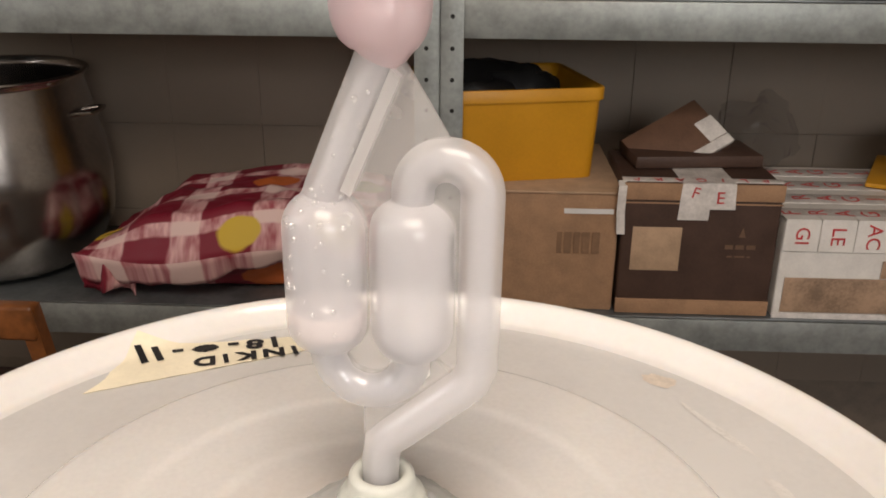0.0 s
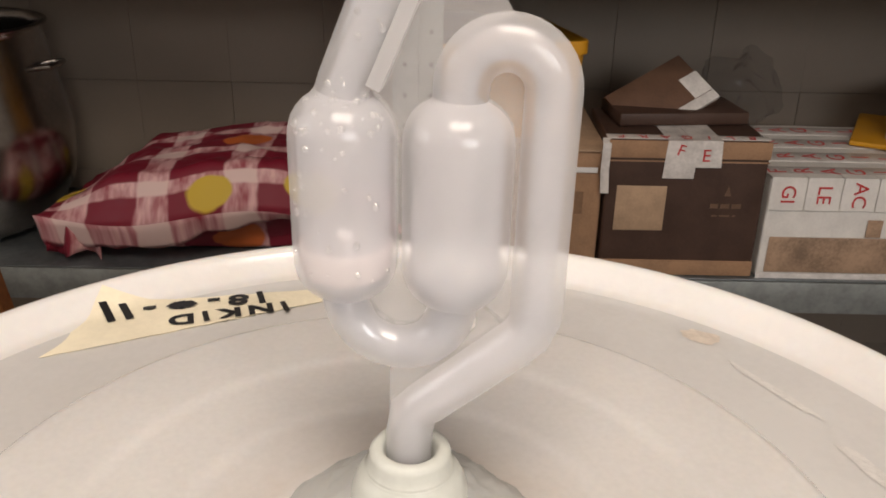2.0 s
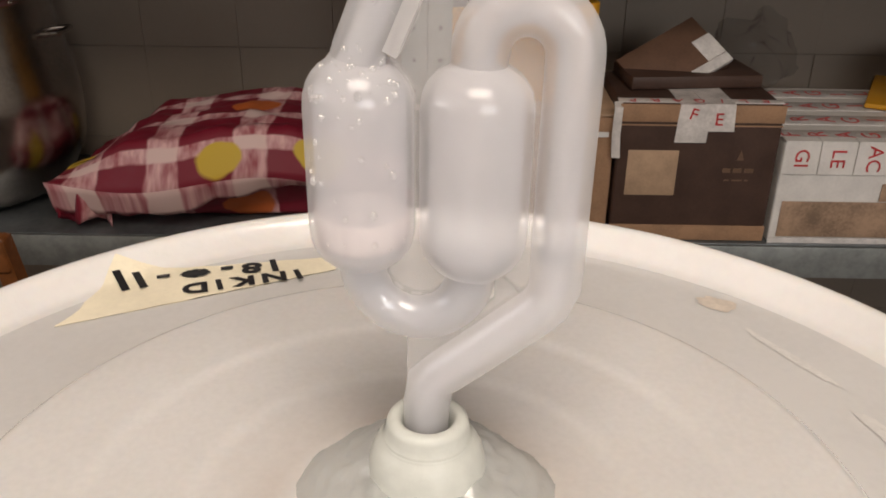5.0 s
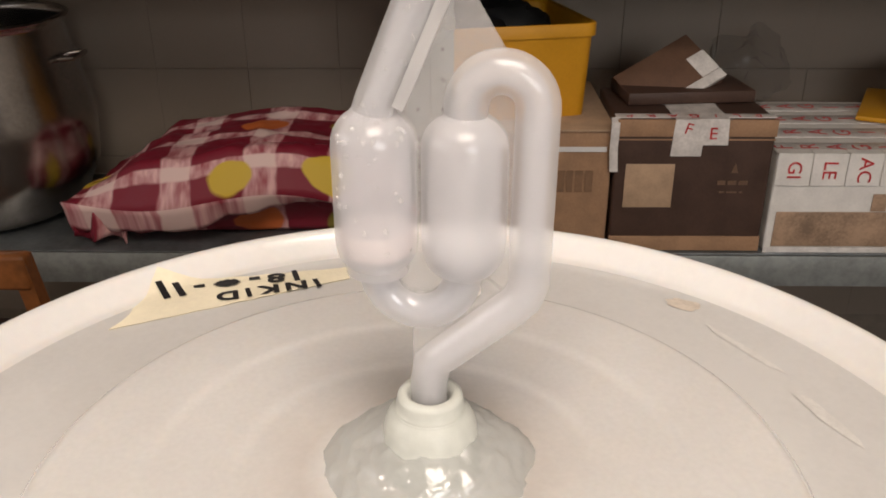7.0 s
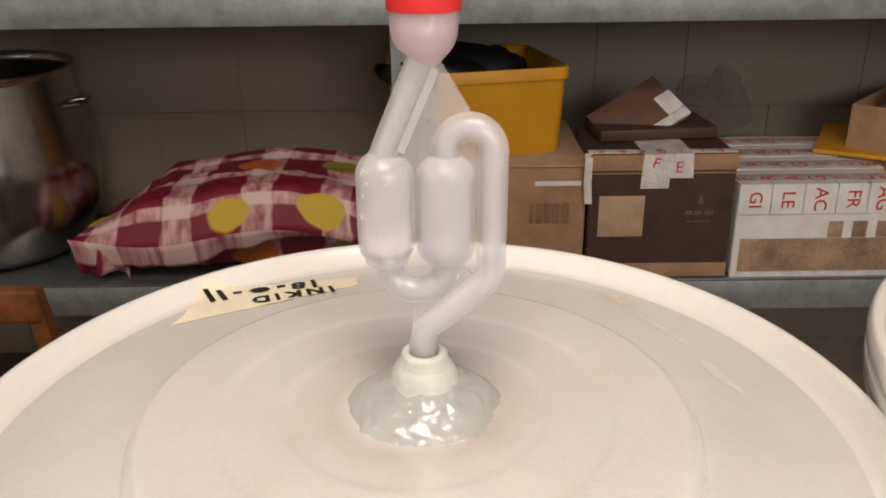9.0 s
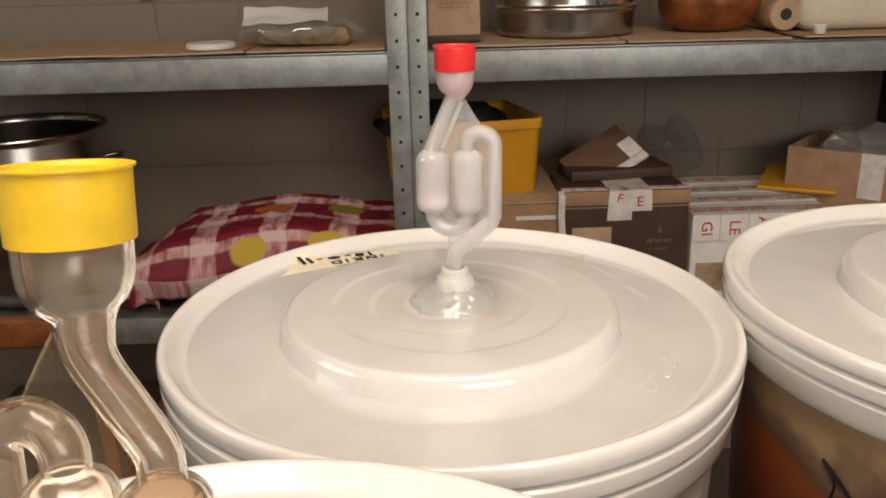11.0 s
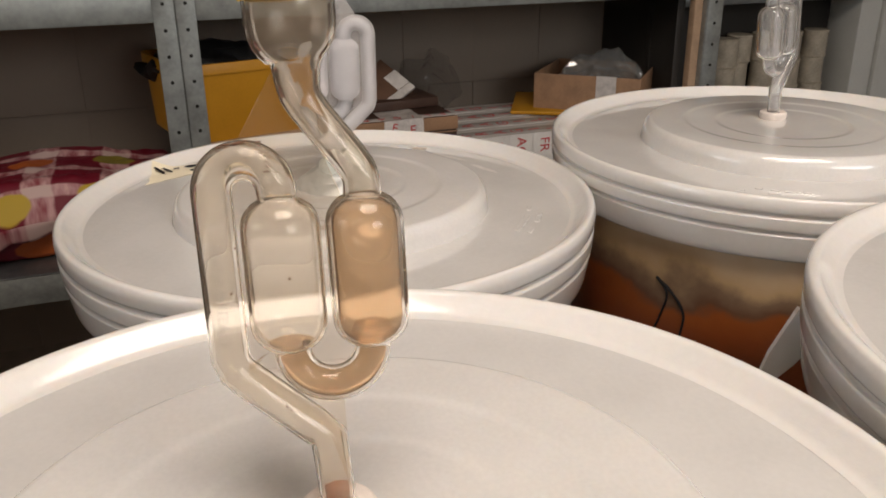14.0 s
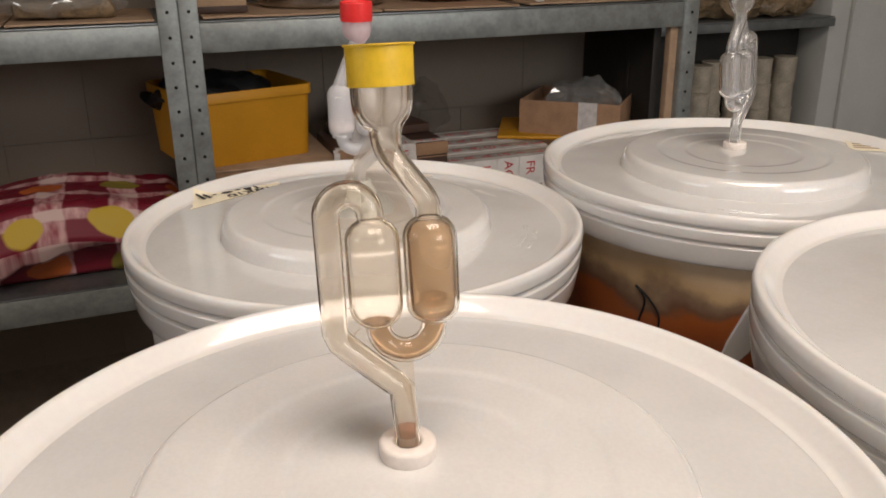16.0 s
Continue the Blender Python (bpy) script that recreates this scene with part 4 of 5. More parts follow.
# white parcel
t, w, d, h = carton("parcel", "white parcel wrapped in red-lettered tape", 0.563, 0.87, 1.40, 1.74, SHELF, 0.097, WHITE_CARD)
part("tan_panel", slab(-w + 0.012, w - 0.002, -d - 0.0028, -d - 0.0018, 0.012, 0.078, 0.0003), BROWN_STRIP, t, "tan paper panel showing under tape")
part("base_tape", slab(-w - 0.001, w, -d - 0.0032, -d - 0.0020, 0.0, 0.010, 0.0003), TAPE, t)
rng = random.Random(11)
for row in range(4):
    y = -d + 0.035 + row * 0.085
    tp = part("tape", slab(-w - 0.001, w + 0.001, y - 0.026, y + 0.026, h + 0.0005, h + 0.0022, 0.0004), TAPE, t, "white tape with red lettering")
    for i, ch in enumerate("FRAGILE"):
        lettering("tape_letter", ch, 0.044, RED_PRINT, t, pose(-w + 0.02 + i * 0.045, y + rng.uniform(-0.004, 0.004), h + 0.0028, 0, 0, 90 + rng.uniform(-6, 6)))
for i, (x, word) in enumerate(((-0.125, "GI"), (-0.065, "LE"), (-0.005, "AC"), (0.055, "FR"), (0.11, "AG"))):
    tape_strip(t, [(x, -d + 0.02, h + 0.003), (x, -d - 0.0025, h + 0.003), (x, -d - 0.0032, h - 0.055)], 0.058, mtl=WHITE_CARD)
    lettering("tape_letter", word, 0.034, RED_PRINT, t, pose(x, -d - 0.0048, h - 0.026, 90, 90, 0))
for i in range(3):
    x = 0.02 + i * 0.045
    part("handling_mark", slab(x, x + 0.026, -d - 0.0036, -d - 0.003, 0.080, 0.112, 0.0), BROWN_STRIP, t, "printed handling mark", smooth=False)

# yellow envelope and open box beside the parcel
t = thing("envelope", "yellow padded envelope lying on the parcel", "envelope", pose(0.90, 1.655, 0.1015, 0, 0, -28))
bm = slab(-0.085, 0.085, -0.12, 0.12, 0, 0.010, 0.004, seg=2)
part("envelope_body", bm, BIN_YELLOW, t)


def open_box():
    t = thing("open_box", "open brown cardboard box with crumpled film inside", "box", pose(1.02, 1.60, SHELF, 0, 0, -42))
    w, d, h, k = 0.135, 0.12, 0.285, 0.004
    part("front_panel", slab(-w, w, -d, -d + k, 0, h, 0.001), CARDBOARD, t)
    part("back_panel", slab(-w, w, d - k, d, 0, h, 0.001), CARDBOARD, t)
    part("side_panel", slab(-w, -w + k, -d + k, d - k, 0, h, 0.001), CARDBOARD, t)
    part("side_panel", slab(w - k, w, -d + k, d - k, 0, h, 0.001), CARDBOARD, t)
    part("base", slab(-w + k, w - k, -d + k, d - k, 0, k, 0), CARDBOARD, t)
    tape_strip(t, [(0.05, -d + 0.002, h + 0.001), (0.05, -d - 0.001, h), (0.05, -d - 0.001, h - 0.10)], 0.05)
    f = thing("crumpled_film", "crumpled clear plastic film inside the open box", "plastic film", pose(1.03, 1.60, 0.165, 0, 0, -42))
    bm = bmesh.new()
    bmesh.ops.create_icosphere(bm, subdivisions=4, radius=1, matrix=Matrix.Diagonal((0.115, 0.09, 0.065, 1)))
    lumpy(bm, 0.03, 22, 3)
    lumpy(bm, 0.014, 70, 6)
    part("film", bm, FILM_WRAP, f, smooth=False)


open_box()

# loose carton flap and dark plastic bag behind the gift carton
t = thing("carton_scrap", "torn brown carton lid with tape on its edge", "carton", pose(0.405, 1.545, 0.196, 34, -24, 22))
part("panel", slab(-0.088, 0.075, -0.05, 0.06, -0.003, 0.003, 0.001), SCRAP_CARD, t)
part("folded_edge", slab(-0.088, 0.075, -0.051, -0.047, -0.022, 0.003, 0.001), SCRAP_CARD, t)
part("tape", slab(-0.088, 0.077, -0.0535, -0.034, -0.0045, 0.0045, 0.001), TAPE, t, "pale red-lettered tape")
part("tape", slab(0.040, 0.0772, -0.033, 0.015, -0.0045, 0.0045, 0.001), TAPE, t, "pale red-lettered tape")
t = thing("carton_scrap", "folded dark brown carton lying on the gift box", "carton", pose(0.42, 1.54, 0.160, 0, 0, 6))
part("panel", slab(-0.11, 0.12, -0.05, 0.07, 0.0, 0.022, 0.003), DARK_CARD, t)
t = thing("plastic_bag", "dark translucent plastic bag slumped behind boxes", "plastic bag", pose(0.585, 1.71, 0.125))
bm = bmesh.new()
bmesh.ops.create_icosphere(bm, subdivisions=4, radius=1, matrix=Matrix.Translation((0, 0, 0.05)) @ Matrix.Diagonal((0.075, 0.05, 0.075, 1)))
lumpy(bm, 0.04, 14, 5)
lumpy(bm, 0.015, 55, 8)
part("film", bm, DARK_FILM, t)


# yellow bin
def bin_tub():
    t = thing("storage_bin", "yellow plastic storage bin filled with dark things", "bin", pose(0.077, 1.585, 0.1395, 0, 0, 13))
    w0, w1, d0, d1, h = 0.142, 0.150, 0.127, 0.135, 0.160
    bm = bmesh.new()

    def ring(w, d, z, r=0.02, n=5):
        out = []
        for cx, cy, a0 in ((w - r, d - r, 0), (-w + r, d - r, 90), (-w + r, -d + r, 180), (w - r, -d + r, 270)):
            for i in range(n + 1):
                a = radians(a0 + 90 * i / n)
                out.append(bm.verts.new((cx + r * math.cos(a), cy + r * math.sin(a), z)))
        return out

    rings = [ring(w0, d0, 0), ring(w1 - 0.002, d1 - 0.002, h - 0.022), ring(w1, d1, h), ring(w1, d1, h + 0.001), ring(w1 - 0.004, d1 - 0.004, h - 0.004), ring(w0 - 0.004, d0 - 0.004, 0.006)]
    for u, v in zip(rings, rings[1:]):
        for i in range(len(u)):
            bm.faces.new((u[i], u[(i + 1) % len(u)], v[(i + 1) % len(u)], v[i]))
    bm.faces.new(rings[0][::-1])
    bm.faces.new(rings[-1])
    part("tub", bm, BIN_YELLOW, t)
    bm = bmesh.new()
    rings = [ring(w1 - 0.0015, d1 - 0.0015, h - 0.020), ring(w1 + 0.0028, d1 + 0.0028, h - 0.019), ring(w1 + 0.0032, d1 + 0.0032, h + 0.0010),
             ring(w1 + 0.0020, d1 + 0.0020, h + 0.0028), ring(w1 - 0.002, d1 - 0.002, h + 0.0028)]
    for u, v in zip(rings, rings[1:]):
        for i in range(len(u)):
            bm.faces.new((u[i], u[(i + 1) % len(u)], v[(i + 1) % len(u)], v[i]))
    part("rim", bm, BIN_YELLOW, t, "turned-over yellow rim")
    c = thing("black_bag", "black plastic bag heaped over the bin", "bag", pose(0.045, 1.64, 0.272, 0, 0, 13))
    bm = bmesh.new()
    bmesh.ops.create_icosphere(bm, subdivisions=4, radius=1, matrix=Matrix.Diagonal((0.150, 0.13, 0.045, 1)))
    lumpy(bm, 0.03, 18, 3)
    lumpy(bm, 0.008, 60, 3)
    part("film", bm, BLACK, c)


bin_tub()


# ---- fruit-print sack ----
def sack_material():
    m = mat("printed_fruit_fabric", (0.5, 0.1, 0.1), 0.55, vary=0.1, scale=40, fine=300, bump=0.25, dist=0.0008)
    n, l = m.node_tree.nodes, m.node_tree.links
    tc, sep = n.new("ShaderNodeTexCoord"), n.new("ShaderNodeSeparateXYZ")
    warp = n.new("ShaderNodeTexNoise")
    warp.inputs["Scale"].default_value = 16
    addv = n.new("ShaderNodeMixRGB")
    addv.blend_type, addv.inputs[0].default_value = "ADD", 0.035
    l.new(tc.outputs["UV"], addv.inputs[1])
    l.new(tc.outputs["Object"], warp.inputs["Vector"])
    l.new(warp.outputs["Color"], addv.inputs[2])
    l.new(addv.outputs[0], sep.inputs[0])

    def band(sock, freq, lo, hi):
        mu, fr, rmp = n.new("ShaderNodeMath"), n.new("ShaderNodeMath"), n.new("ShaderNodeMapRange")
        mu.operation, mu.inputs[1].default_value = "MULTIPLY", freq
        fr.operation = "PINGPONG"
        fr.inputs[1].default_value = 0.5
        l.new(sock, mu.inputs[0])
        l.new(mu.outputs[0], fr.inputs[0])
        rmp.inputs["From Min"].default_value, rmp.inputs["From Max"].default_value = lo, hi
        l.new(fr.outputs[0], rmp.inputs["Value"])
        return rmp.outputs[0]

    bx, by = band(sep.outputs["X"], 4.4, 0.29, 0.32), band(sep.outputs["Y"], 3.9, 0.36, 0.40)
    streak = n.new("ShaderNodeTexNoise")
    streak.inputs["Scale"].default_value = 15
    stretch = n.new("ShaderNodeMapping")
    stretch.inputs["Scale"].default_value = (2.6, 0.7, 1)
    l.new(tc.outputs["UV"], stretch.inputs["Vector"])
    l.new(stretch.outputs[0], streak.inputs["Vector"])

    def mix(fac, a, b):
        mx = n.new("ShaderNodeMixRGB")
        for k, v in ((0, fac), (1, a), (2, b)):
            if isinstance(v, tuple):
                mx.inputs[k].default_value = (*v, 1)
            else:
                l.new(v, mx.inputs[k])
        return mx.outputs[0]

    sharp = n.new("ShaderNodeMapRange")
    sharp.inputs["From Min"].default_value, sharp.inputs["From Max"].default_value = 0.26, 0.68
    l.new(streak.outputs["Fac"], sharp.inputs["Value"])
    pink = mix(sharp.outputs[0], (0.30, 0.035, 0.055), (0.74, 0.46, 0.45))
    base = mix(bx, (0.20, 0.010, 0.026), pink)
    pale = mix(bx, pink, (0.74, 0.54, 0.50))
    base = mix(by, base, pale)
    vor = n.new("ShaderNodeTexVoronoi")
    vor.inputs["Scale"].default_value, vor.inputs["Randomness"].default_value = 4.3, 0.55
    l.new(addv.outputs[0], vor.inputs["Vector"])
    near = n.new("ShaderNodeMapRange")
    near.inputs["From Min"].default_value, near.inputs["From Max"].default_value = 0.33, 0.30
    l.new(vor.outputs["Distance"], near.inputs["Value"])
    pick = n.new("ShaderNodeValToRGB")
    pick.color_ramp.interpolation = "CONSTANT"
    e = pick.color_ramp.elements
    e[0].position, e[0].color = 0.0, (0.62, 0.42, 0.035, 1)
    e[1].position, e[1].color = 0.5, (0.55, 0.13, 0.03, 1)
    x = e.new(0.62)
    x.color = (0.30, 0.24, 0.04, 1)
    x = e.new(0.8)
    x.color = (0.64, 0.44, 0.06, 1)
    sc = n.new("ShaderNodeSeparateColor")
    l.new(vor.outputs["Color"], sc.inputs[0])
    l.new(sc.outputs[0], pick.inputs[0])
    some = n.new("ShaderNodeMath")
    some.operation, some.inputs[1].default_value = "GREATER_THAN", 0.36
    l.new(sc.outputs[1], some.inputs[0])
    both = n.new("ShaderNodeMath")
    both.operation = "MULTIPLY"
    l.new(some.outputs[0], both.inputs[0])
    l.new(near.outputs[0], both.inputs[1])
    base = mix(both.outputs[0], base, pick.outputs[0])
    l.new(base, n["Principled BSDF"].inputs["Base Color"])
    return m


def sack():
    """A flat stuffed sack lying on the shelf, with a folded corner."""
    t = thing("fabric_sack", "red checked fruit-print fabric sack lying on the shelf", "sack", pose(-0.370, 1.570, SHELF))
    bm = bmesh.new()
    uv = bm.loops.layers.uv.new("UVMap")
    nx, ny = 84, 56
    grid = {}

    def step(a, b, x):
        x = min(1.0, max(0.0, (x - a) / (b - a)))
        return x * x * (3 - 2 * x)

    for side in (0, 1):
        for i in range(nx + 1):
            for j in range(ny + 1):
                u, v = i / nx * 2 - 1, j / ny * 2 - 1
                x = 0.320 * u + (0.050 * (v + 1) / 2 if u < 0 else 0) * abs(u) ** 3
                y = 0.185 * v + 0.012 * math.sin(u * 5.0) * (v < -0.6)
                rise = step(-1.02, -0.52, u) * (1 - 0.6 * step(0.9, 1.05, u))
                seam = 0.094 + 0.014 * math.sin(u * 4 + 1)
                puff = step(-1.0, -0.72, v) ** 0.6 * (1 - 0.45 * step(0.6, 1.0, v))
                fold = noise.noise(Vector((x * 9 + 3 * y, y * 16, 1.0)))
                fine = noise.noise(Vector((x * 34, y * 34, side + 2.0)))
                if side:
                    z = seam + 0.076 * rise * puff + (0.010 * fold + 0.005 * fine) * puff
                else:
                    hang = 0.030 + 0.055 * step(-0.7, 0.5, u)
                    under = step(-1.0, -0.90, v)
                    z = seam + (hang - seam) * under + (0.002 - hang) * step(-0.86, -0.45, v) * under
                    z += (0.018 * fold + 0.012 * noise.noise(Vector((x * 22, y * 40, 7.0)))) * under * (1 - step(-0.8, -0.4, v))
                z = max(z, 0.002 + 0.001 * side)
                key = (i, j, side if 0 < i < nx and 0 < j < ny else 0)
                if key not in grid:
                    grid[key] = bm.verts.new((x, y, z))

    def at(i, j, side):
        return grid[(i, j, side if 0 < i < nx and 0 < j < ny else 0)]

    for side in (0, 1):
        for i in range(nx):
            for j in range(ny):
                ids = [(i, j), (i + 1, j), (i + 1, j + 1), (i, j + 1)]
                if not side:
                    ids = ids[::-1]
                f = bm.faces.new([at(a, b, side) for a, b in ids])
                for lp, (a, b) in zip(f.loops, ids):
                    lp[uv].uv = (a / nx * 0.98, b / ny * 0.80 + (0.09 * step(-1, -0.7, b / ny * 2 - 1) if side else 0.36))
    cloth = sack_material()
    part("cushion", bm, cloth, t, angle=180)
    bm = bmesh.new()
    uv = bm.loops.layers.uv.new("UVMap")
    cols = []
    for i in range(9):
        f = i / 8
        x = -0.312 + 0.09 * f
        lean = 0.018 * math.sin(f * 9)
        cols.append([bm.verts.new((x, -0.152 + lean - 0.01 * q, 0.076 - 0.012 * f - q * (0.056 + 0.010 * math.sin(f * 7)))) for q in (0, 0.5, 1)])
    for a, b in zip(cols, cols[1:]):
        for q in (0, 1):
            f = bm.faces.new((a[q], a[q + 1], b[q + 1], b[q]))
            for lp in f.loops:
                lp[uv].uv = (lp.vert.co.x * 1.6 + 0.7, lp.vert.co.z * 2.6 + 0.4)
    bmesh.ops.subdivide_edges(bm, edges=bm.edges, cuts=2, use_grid_fill=True)
    ret = bmesh.ops.extrude_face_region(bm, geom=list(bm.faces))
    bmesh.ops.translate(bm, vec=(0.001, 0.003, 0), verts=[e for e in ret["geom"] if isinstance(e, bmesh.types.BMVert)])
    part("folded_corner", bm, cloth, t, "loose folded corner of the fabric", angle=180)


sack()


# ---- steel pot ----
def pot():
    t = thing("stock_pot", "large dull stainless steel pot standing open", "pot", pose(-0.905, 1.58, SHELF))
    part("pot_body", revolve(fillet([(0, 0.0), (0.12, 0.0), (0.165, 0.02), (0.205, 0.10), (0.212, 0.20), (0.196, 0.28), (0.180, 0.370), (0.186, 0.377), (0.188, 0.382), (0.180, 0.384), (0.175, 0.370),
                                     (0.190, 0.27), (0.205, 0.2), (0.16, 0.025), (0, 0.006)], 0.02, 5), 80), POT_STEEL, t)
    part("handle", sweep([(0.188, -0.03, 0.31), (0.215, -0.03, 0.313), (0.222, 0.0, 0.315), (0.215, 0.03, 0.313), (0.188, 0.03, 0.31)], 0.005, 10), POT_STEEL, t)
    part("rim_wire", revolve([(0.188 + 0.004 * math.cos(radians(a)), 0.381 + 0.004 * math.sin(radians(a))) for a in range(0, 361, 45)], 80), POT_STEEL, t)


pot()


# ---- upper shelf things ----
def card_sheet(x0, x1, y0, y1, label, seed):
    t = thing("cardboard_sheet", label, "cardboard", pose(0, 0, SHELF2 + 0.0005))
    bm = bmesh.new()
    bmesh.ops.create_grid(bm, x_segments=40, y_segments=6, size=0.5)
    bmesh.ops.scale(bm, vec=(x1 - x0, y1 - y0, 1), verts=bm.verts)
    bmesh.ops.translate(bm, vec=((x0 + x1) / 2, (y0 + y1) / 2, 0), verts=bm.verts)
    for v in bm.verts:
        v.co.z = 0.001 + 0.004 * (0.5 + 0.5 * noise.noise(v.co * 6 + Vector((0, 0, seed))))
        if v.co.y < y0 + 0.01:
            v.co.y += 0.006 * noise.noise(v.co * 18 + Vector((0, 0, seed)))
    ret = bmesh.ops.extrude_face_region(bm, geom=list(bm.faces))
    bmesh.ops.translate(bm, vec=(0, 0, 0.004), verts=[e for e in ret["geom"] if isinstance(e, bmesh.types.BMVert)])
    bmesh.ops.recalc_face_normals(bm, faces=bm.faces)
    part("sheet", bm, CARD_PALE, t)


card_sheet(-1.2, -0.35, 1.392, 1.72, "flattened tan cardboard lining the shelf", 1)
card_sheet(-0.345, -0.075, 1.396, 1.70, "flattened tan cardboard lining the shelf", 2)
card_sheet(0.02, 0.40, 1.394, 1.74, "flattened tan cardboard lining the shelf", 3)
card_sheet(0.405, 0.73, 1.390, 1.74, "flattened tan cardboard lining the shelf", 4)
card_sheet(0.76, 1.13, 1.396, 1.74, "flattened tan cardboard lining the shelf", 5)
TOP = SHELF2 + 0.0095
t = thing("white_lid", "small white plastic lid lying on the shelf", "lid", pose(-0.427, 1.46, TOP))
part("disc", revolve(fillet([(0, 0.012), (0.046, 0.012), (0.049, 0.008), (0.049, 0.0), (0, 0.0)], 0.002, 3), 48), PAPER, t)
t = thing("packet", "clear plastic packet with white paper on top", "packet", pose(-0.245, 1.50, TOP + 0.002))
bm = bmesh.new()
bmesh.ops.create_icosphere(bm, subdivisions=4, radius=1, matrix=Matrix.Translation((0, 0, 0.026)) @ Matrix.Diagonal((0.125, 0.07, 0.026, 1)))
lumpy(bm, 0.014, 25, 3)
for v in bm.verts:
    v.co.z = max(v.co.z, 0)
part("bag", bm, FILM_WRAP, t)
bm = bmesh.new()
bmesh.ops.create_grid(bm, x_segments=24, y_segments=8, size=0.5)
bmesh.ops.scale(bm, vec=(0.17, 0.07, 1), verts=bm.verts)
lumpy(bm, 0.012, 20, 2, (0, 0, 1))
ret = bmesh.ops.extrude_face_region(bm, geom=list(bm.faces))
bmesh.ops.translate(bm, vec=(0, 0, 0.001), verts=[e for e in ret["geom"] if isinstance(e, bmesh.types.BMVert)])
ob = part("paper", bm, PAPER, t, "creased white paper slip")
ob.matrix_basis = pose(-0.03, -0.02, 0.057, 22, 0, 4)
ob = part("filling", lumpy(slab(-0.09, 0.10, -0.05, 0.05, 0, 0.034, 0.012), 0.008, 30, 2), FOODBAG, t, "brown contents")
t, w, d, h = carton("small_carton", "small tan printed carton standing on the shelf", 0.012, 0.118, 1.45, 1.60, TOP, TOP + 0.20, CARD_PALE)
bars("print_bar", -0.035, h * 0.45, 4, CARDBOARD, t, -d - 0.002, 4, 0.003, 0.008, 0.07)
part("base_strip", slab(-w - 0.001, w + 0.001, -d - 0.002, -d + 0.002, 0, 0.014, 0.0005), DARK_CARD, t)
t = thing("steamer_pan", "polished steel pan with banded rims and clip", "pan", pose(0.313, 1.60, TOP))
part("pan_body", revolve(fillet([(0, 0), (0.140, 0.0), (0.148, 0.004), (0.148, 0.05), (0.155, 0.053), (0.155, 0.060), (0.147, 0.063), (0.147, 0.105), (0.156, 0.108), (0.156, 0.116), (0.148, 0.118), (0.148, 0.17), (0, 0.175)], 0.003, 3), 80), STEEL, t)
part("clip", slab(0.045, 0.062, -0.152, -0.146, 0.062, 0.098, 0.003), STEEL, t)
t = thing("copper_bowl", "round copper-coloured bowl with a red rim", "bowl", pose(0.620, 1.58, TOP))
part("bowl_body", revolve(fillet([(0, 0.0), (0.06, 0.0), (0.095, 0.02), (0.107, 0.055), (0.108, 0.085), (0.104, 0.085), (0.09, 0.022), (0, 0.004)], 0.012, 5), 64), COPPER, t)
part("rim", revolve([(0.106 + 0.004 * math.cos(radians(a)), 0.086 + 0.004 * math.sin(radians(a))) for a in range(0, 361, 45)], 64), RED_CAP, t, "red rim")
t = thing("cream_tub", "cream plastic tub with a dark round mark", "tub", pose(0.93, 1.58, TOP))
part("tub_body", lumpy(slab(-0.15, 0.15, -0.11, 0.11, 0, 0.17, 0.03, seg=4), 0.001, 20, 1), CREAM, t)
t = thing("roll", "tan roll with a dark end beside the tub", "roll", pose(0.755, 1.55, TOP + 0.034, 90, 0, 0))
part("roll_body", revolve(fillet([(0, -0.06), (0.033, -0.06), (0.033, 0.06), (0, 0.06)], 0.004, 3), 40), CARD_PALE, t)
part("core", revolve([(0, 0.0605), (0.012, 0.0605), (0.012, 0.058)], 24), BLACK, t)
t = thing("small_cup", "tiny white plastic cup on the shelf", "cup", pose(0.792, 1.41, TOP))
part("cup_body", revolve(fillet([(0, 0), (0.010, 0), (0.014, 0.018), (0.0125, 0.018), (0.009, 0.002), (0, 0.002)], 0.001, 2), 32), PAPER, t)
t = thing("wall_hook", "rusty wall hook with a hanging thread", "hook", pose(-0.655, 1.822, 0.565))
part("hook_body", slab(-0.012, 0.010, -0.012, 0.004, -0.012, 0.014, 0.004), BLACK, t)
part("thread", sweep([(0.004, -0.010, 0.01), (0.018, -0.012, 0.0), (0.022, -0.012, -0.02), (0.014, -0.011, -0.045)], 0.0012, 6), CARDBOARD, t)


# ---- further rack and cabinet ----
t = thing("wood_batten", "pale wooden batten behind the shelf post", "batten", pose(0, 0, 0))
part("batten", slab(1.162, 1.184, FRONT + 0.012, FRONT + 0.034, GROUND, 0.392, 0.001), CARD_PALE, t)
# dark sheet added to stand in for the dark recess beside the post
t = thing("side_panel", "added dark sheet standing in for the dark recess at the shelving's end", "panel", pose(0, 0, 0))
part("sheet", slab(1.158, 1.161, FRONT + 0.05, BACK + 0.03, GROUND, SHELF2 - 0.07, 0.0005), SHADE_SHEET, t)
part("folded_edge", slab(1.140, 1.1575, FRONT + 0.05, FRONT + 0.053, GROUND, SHELF2 - 0.07, 0.0005), SHADE_SHEET, t)
part("stiffener", slab(1.1555, 1.1578, FRONT + 0.18, FRONT + 0.20, GROUND, SHELF2 - 0.07, 0.0005), SHADE_SHEET, t)
# near-black sheet added behind the cans, in place of shade under the shelf
t = thing("back_panel", "added dark sheet standing in for shade behind the rack", "panel", pose(0, 0, 0))
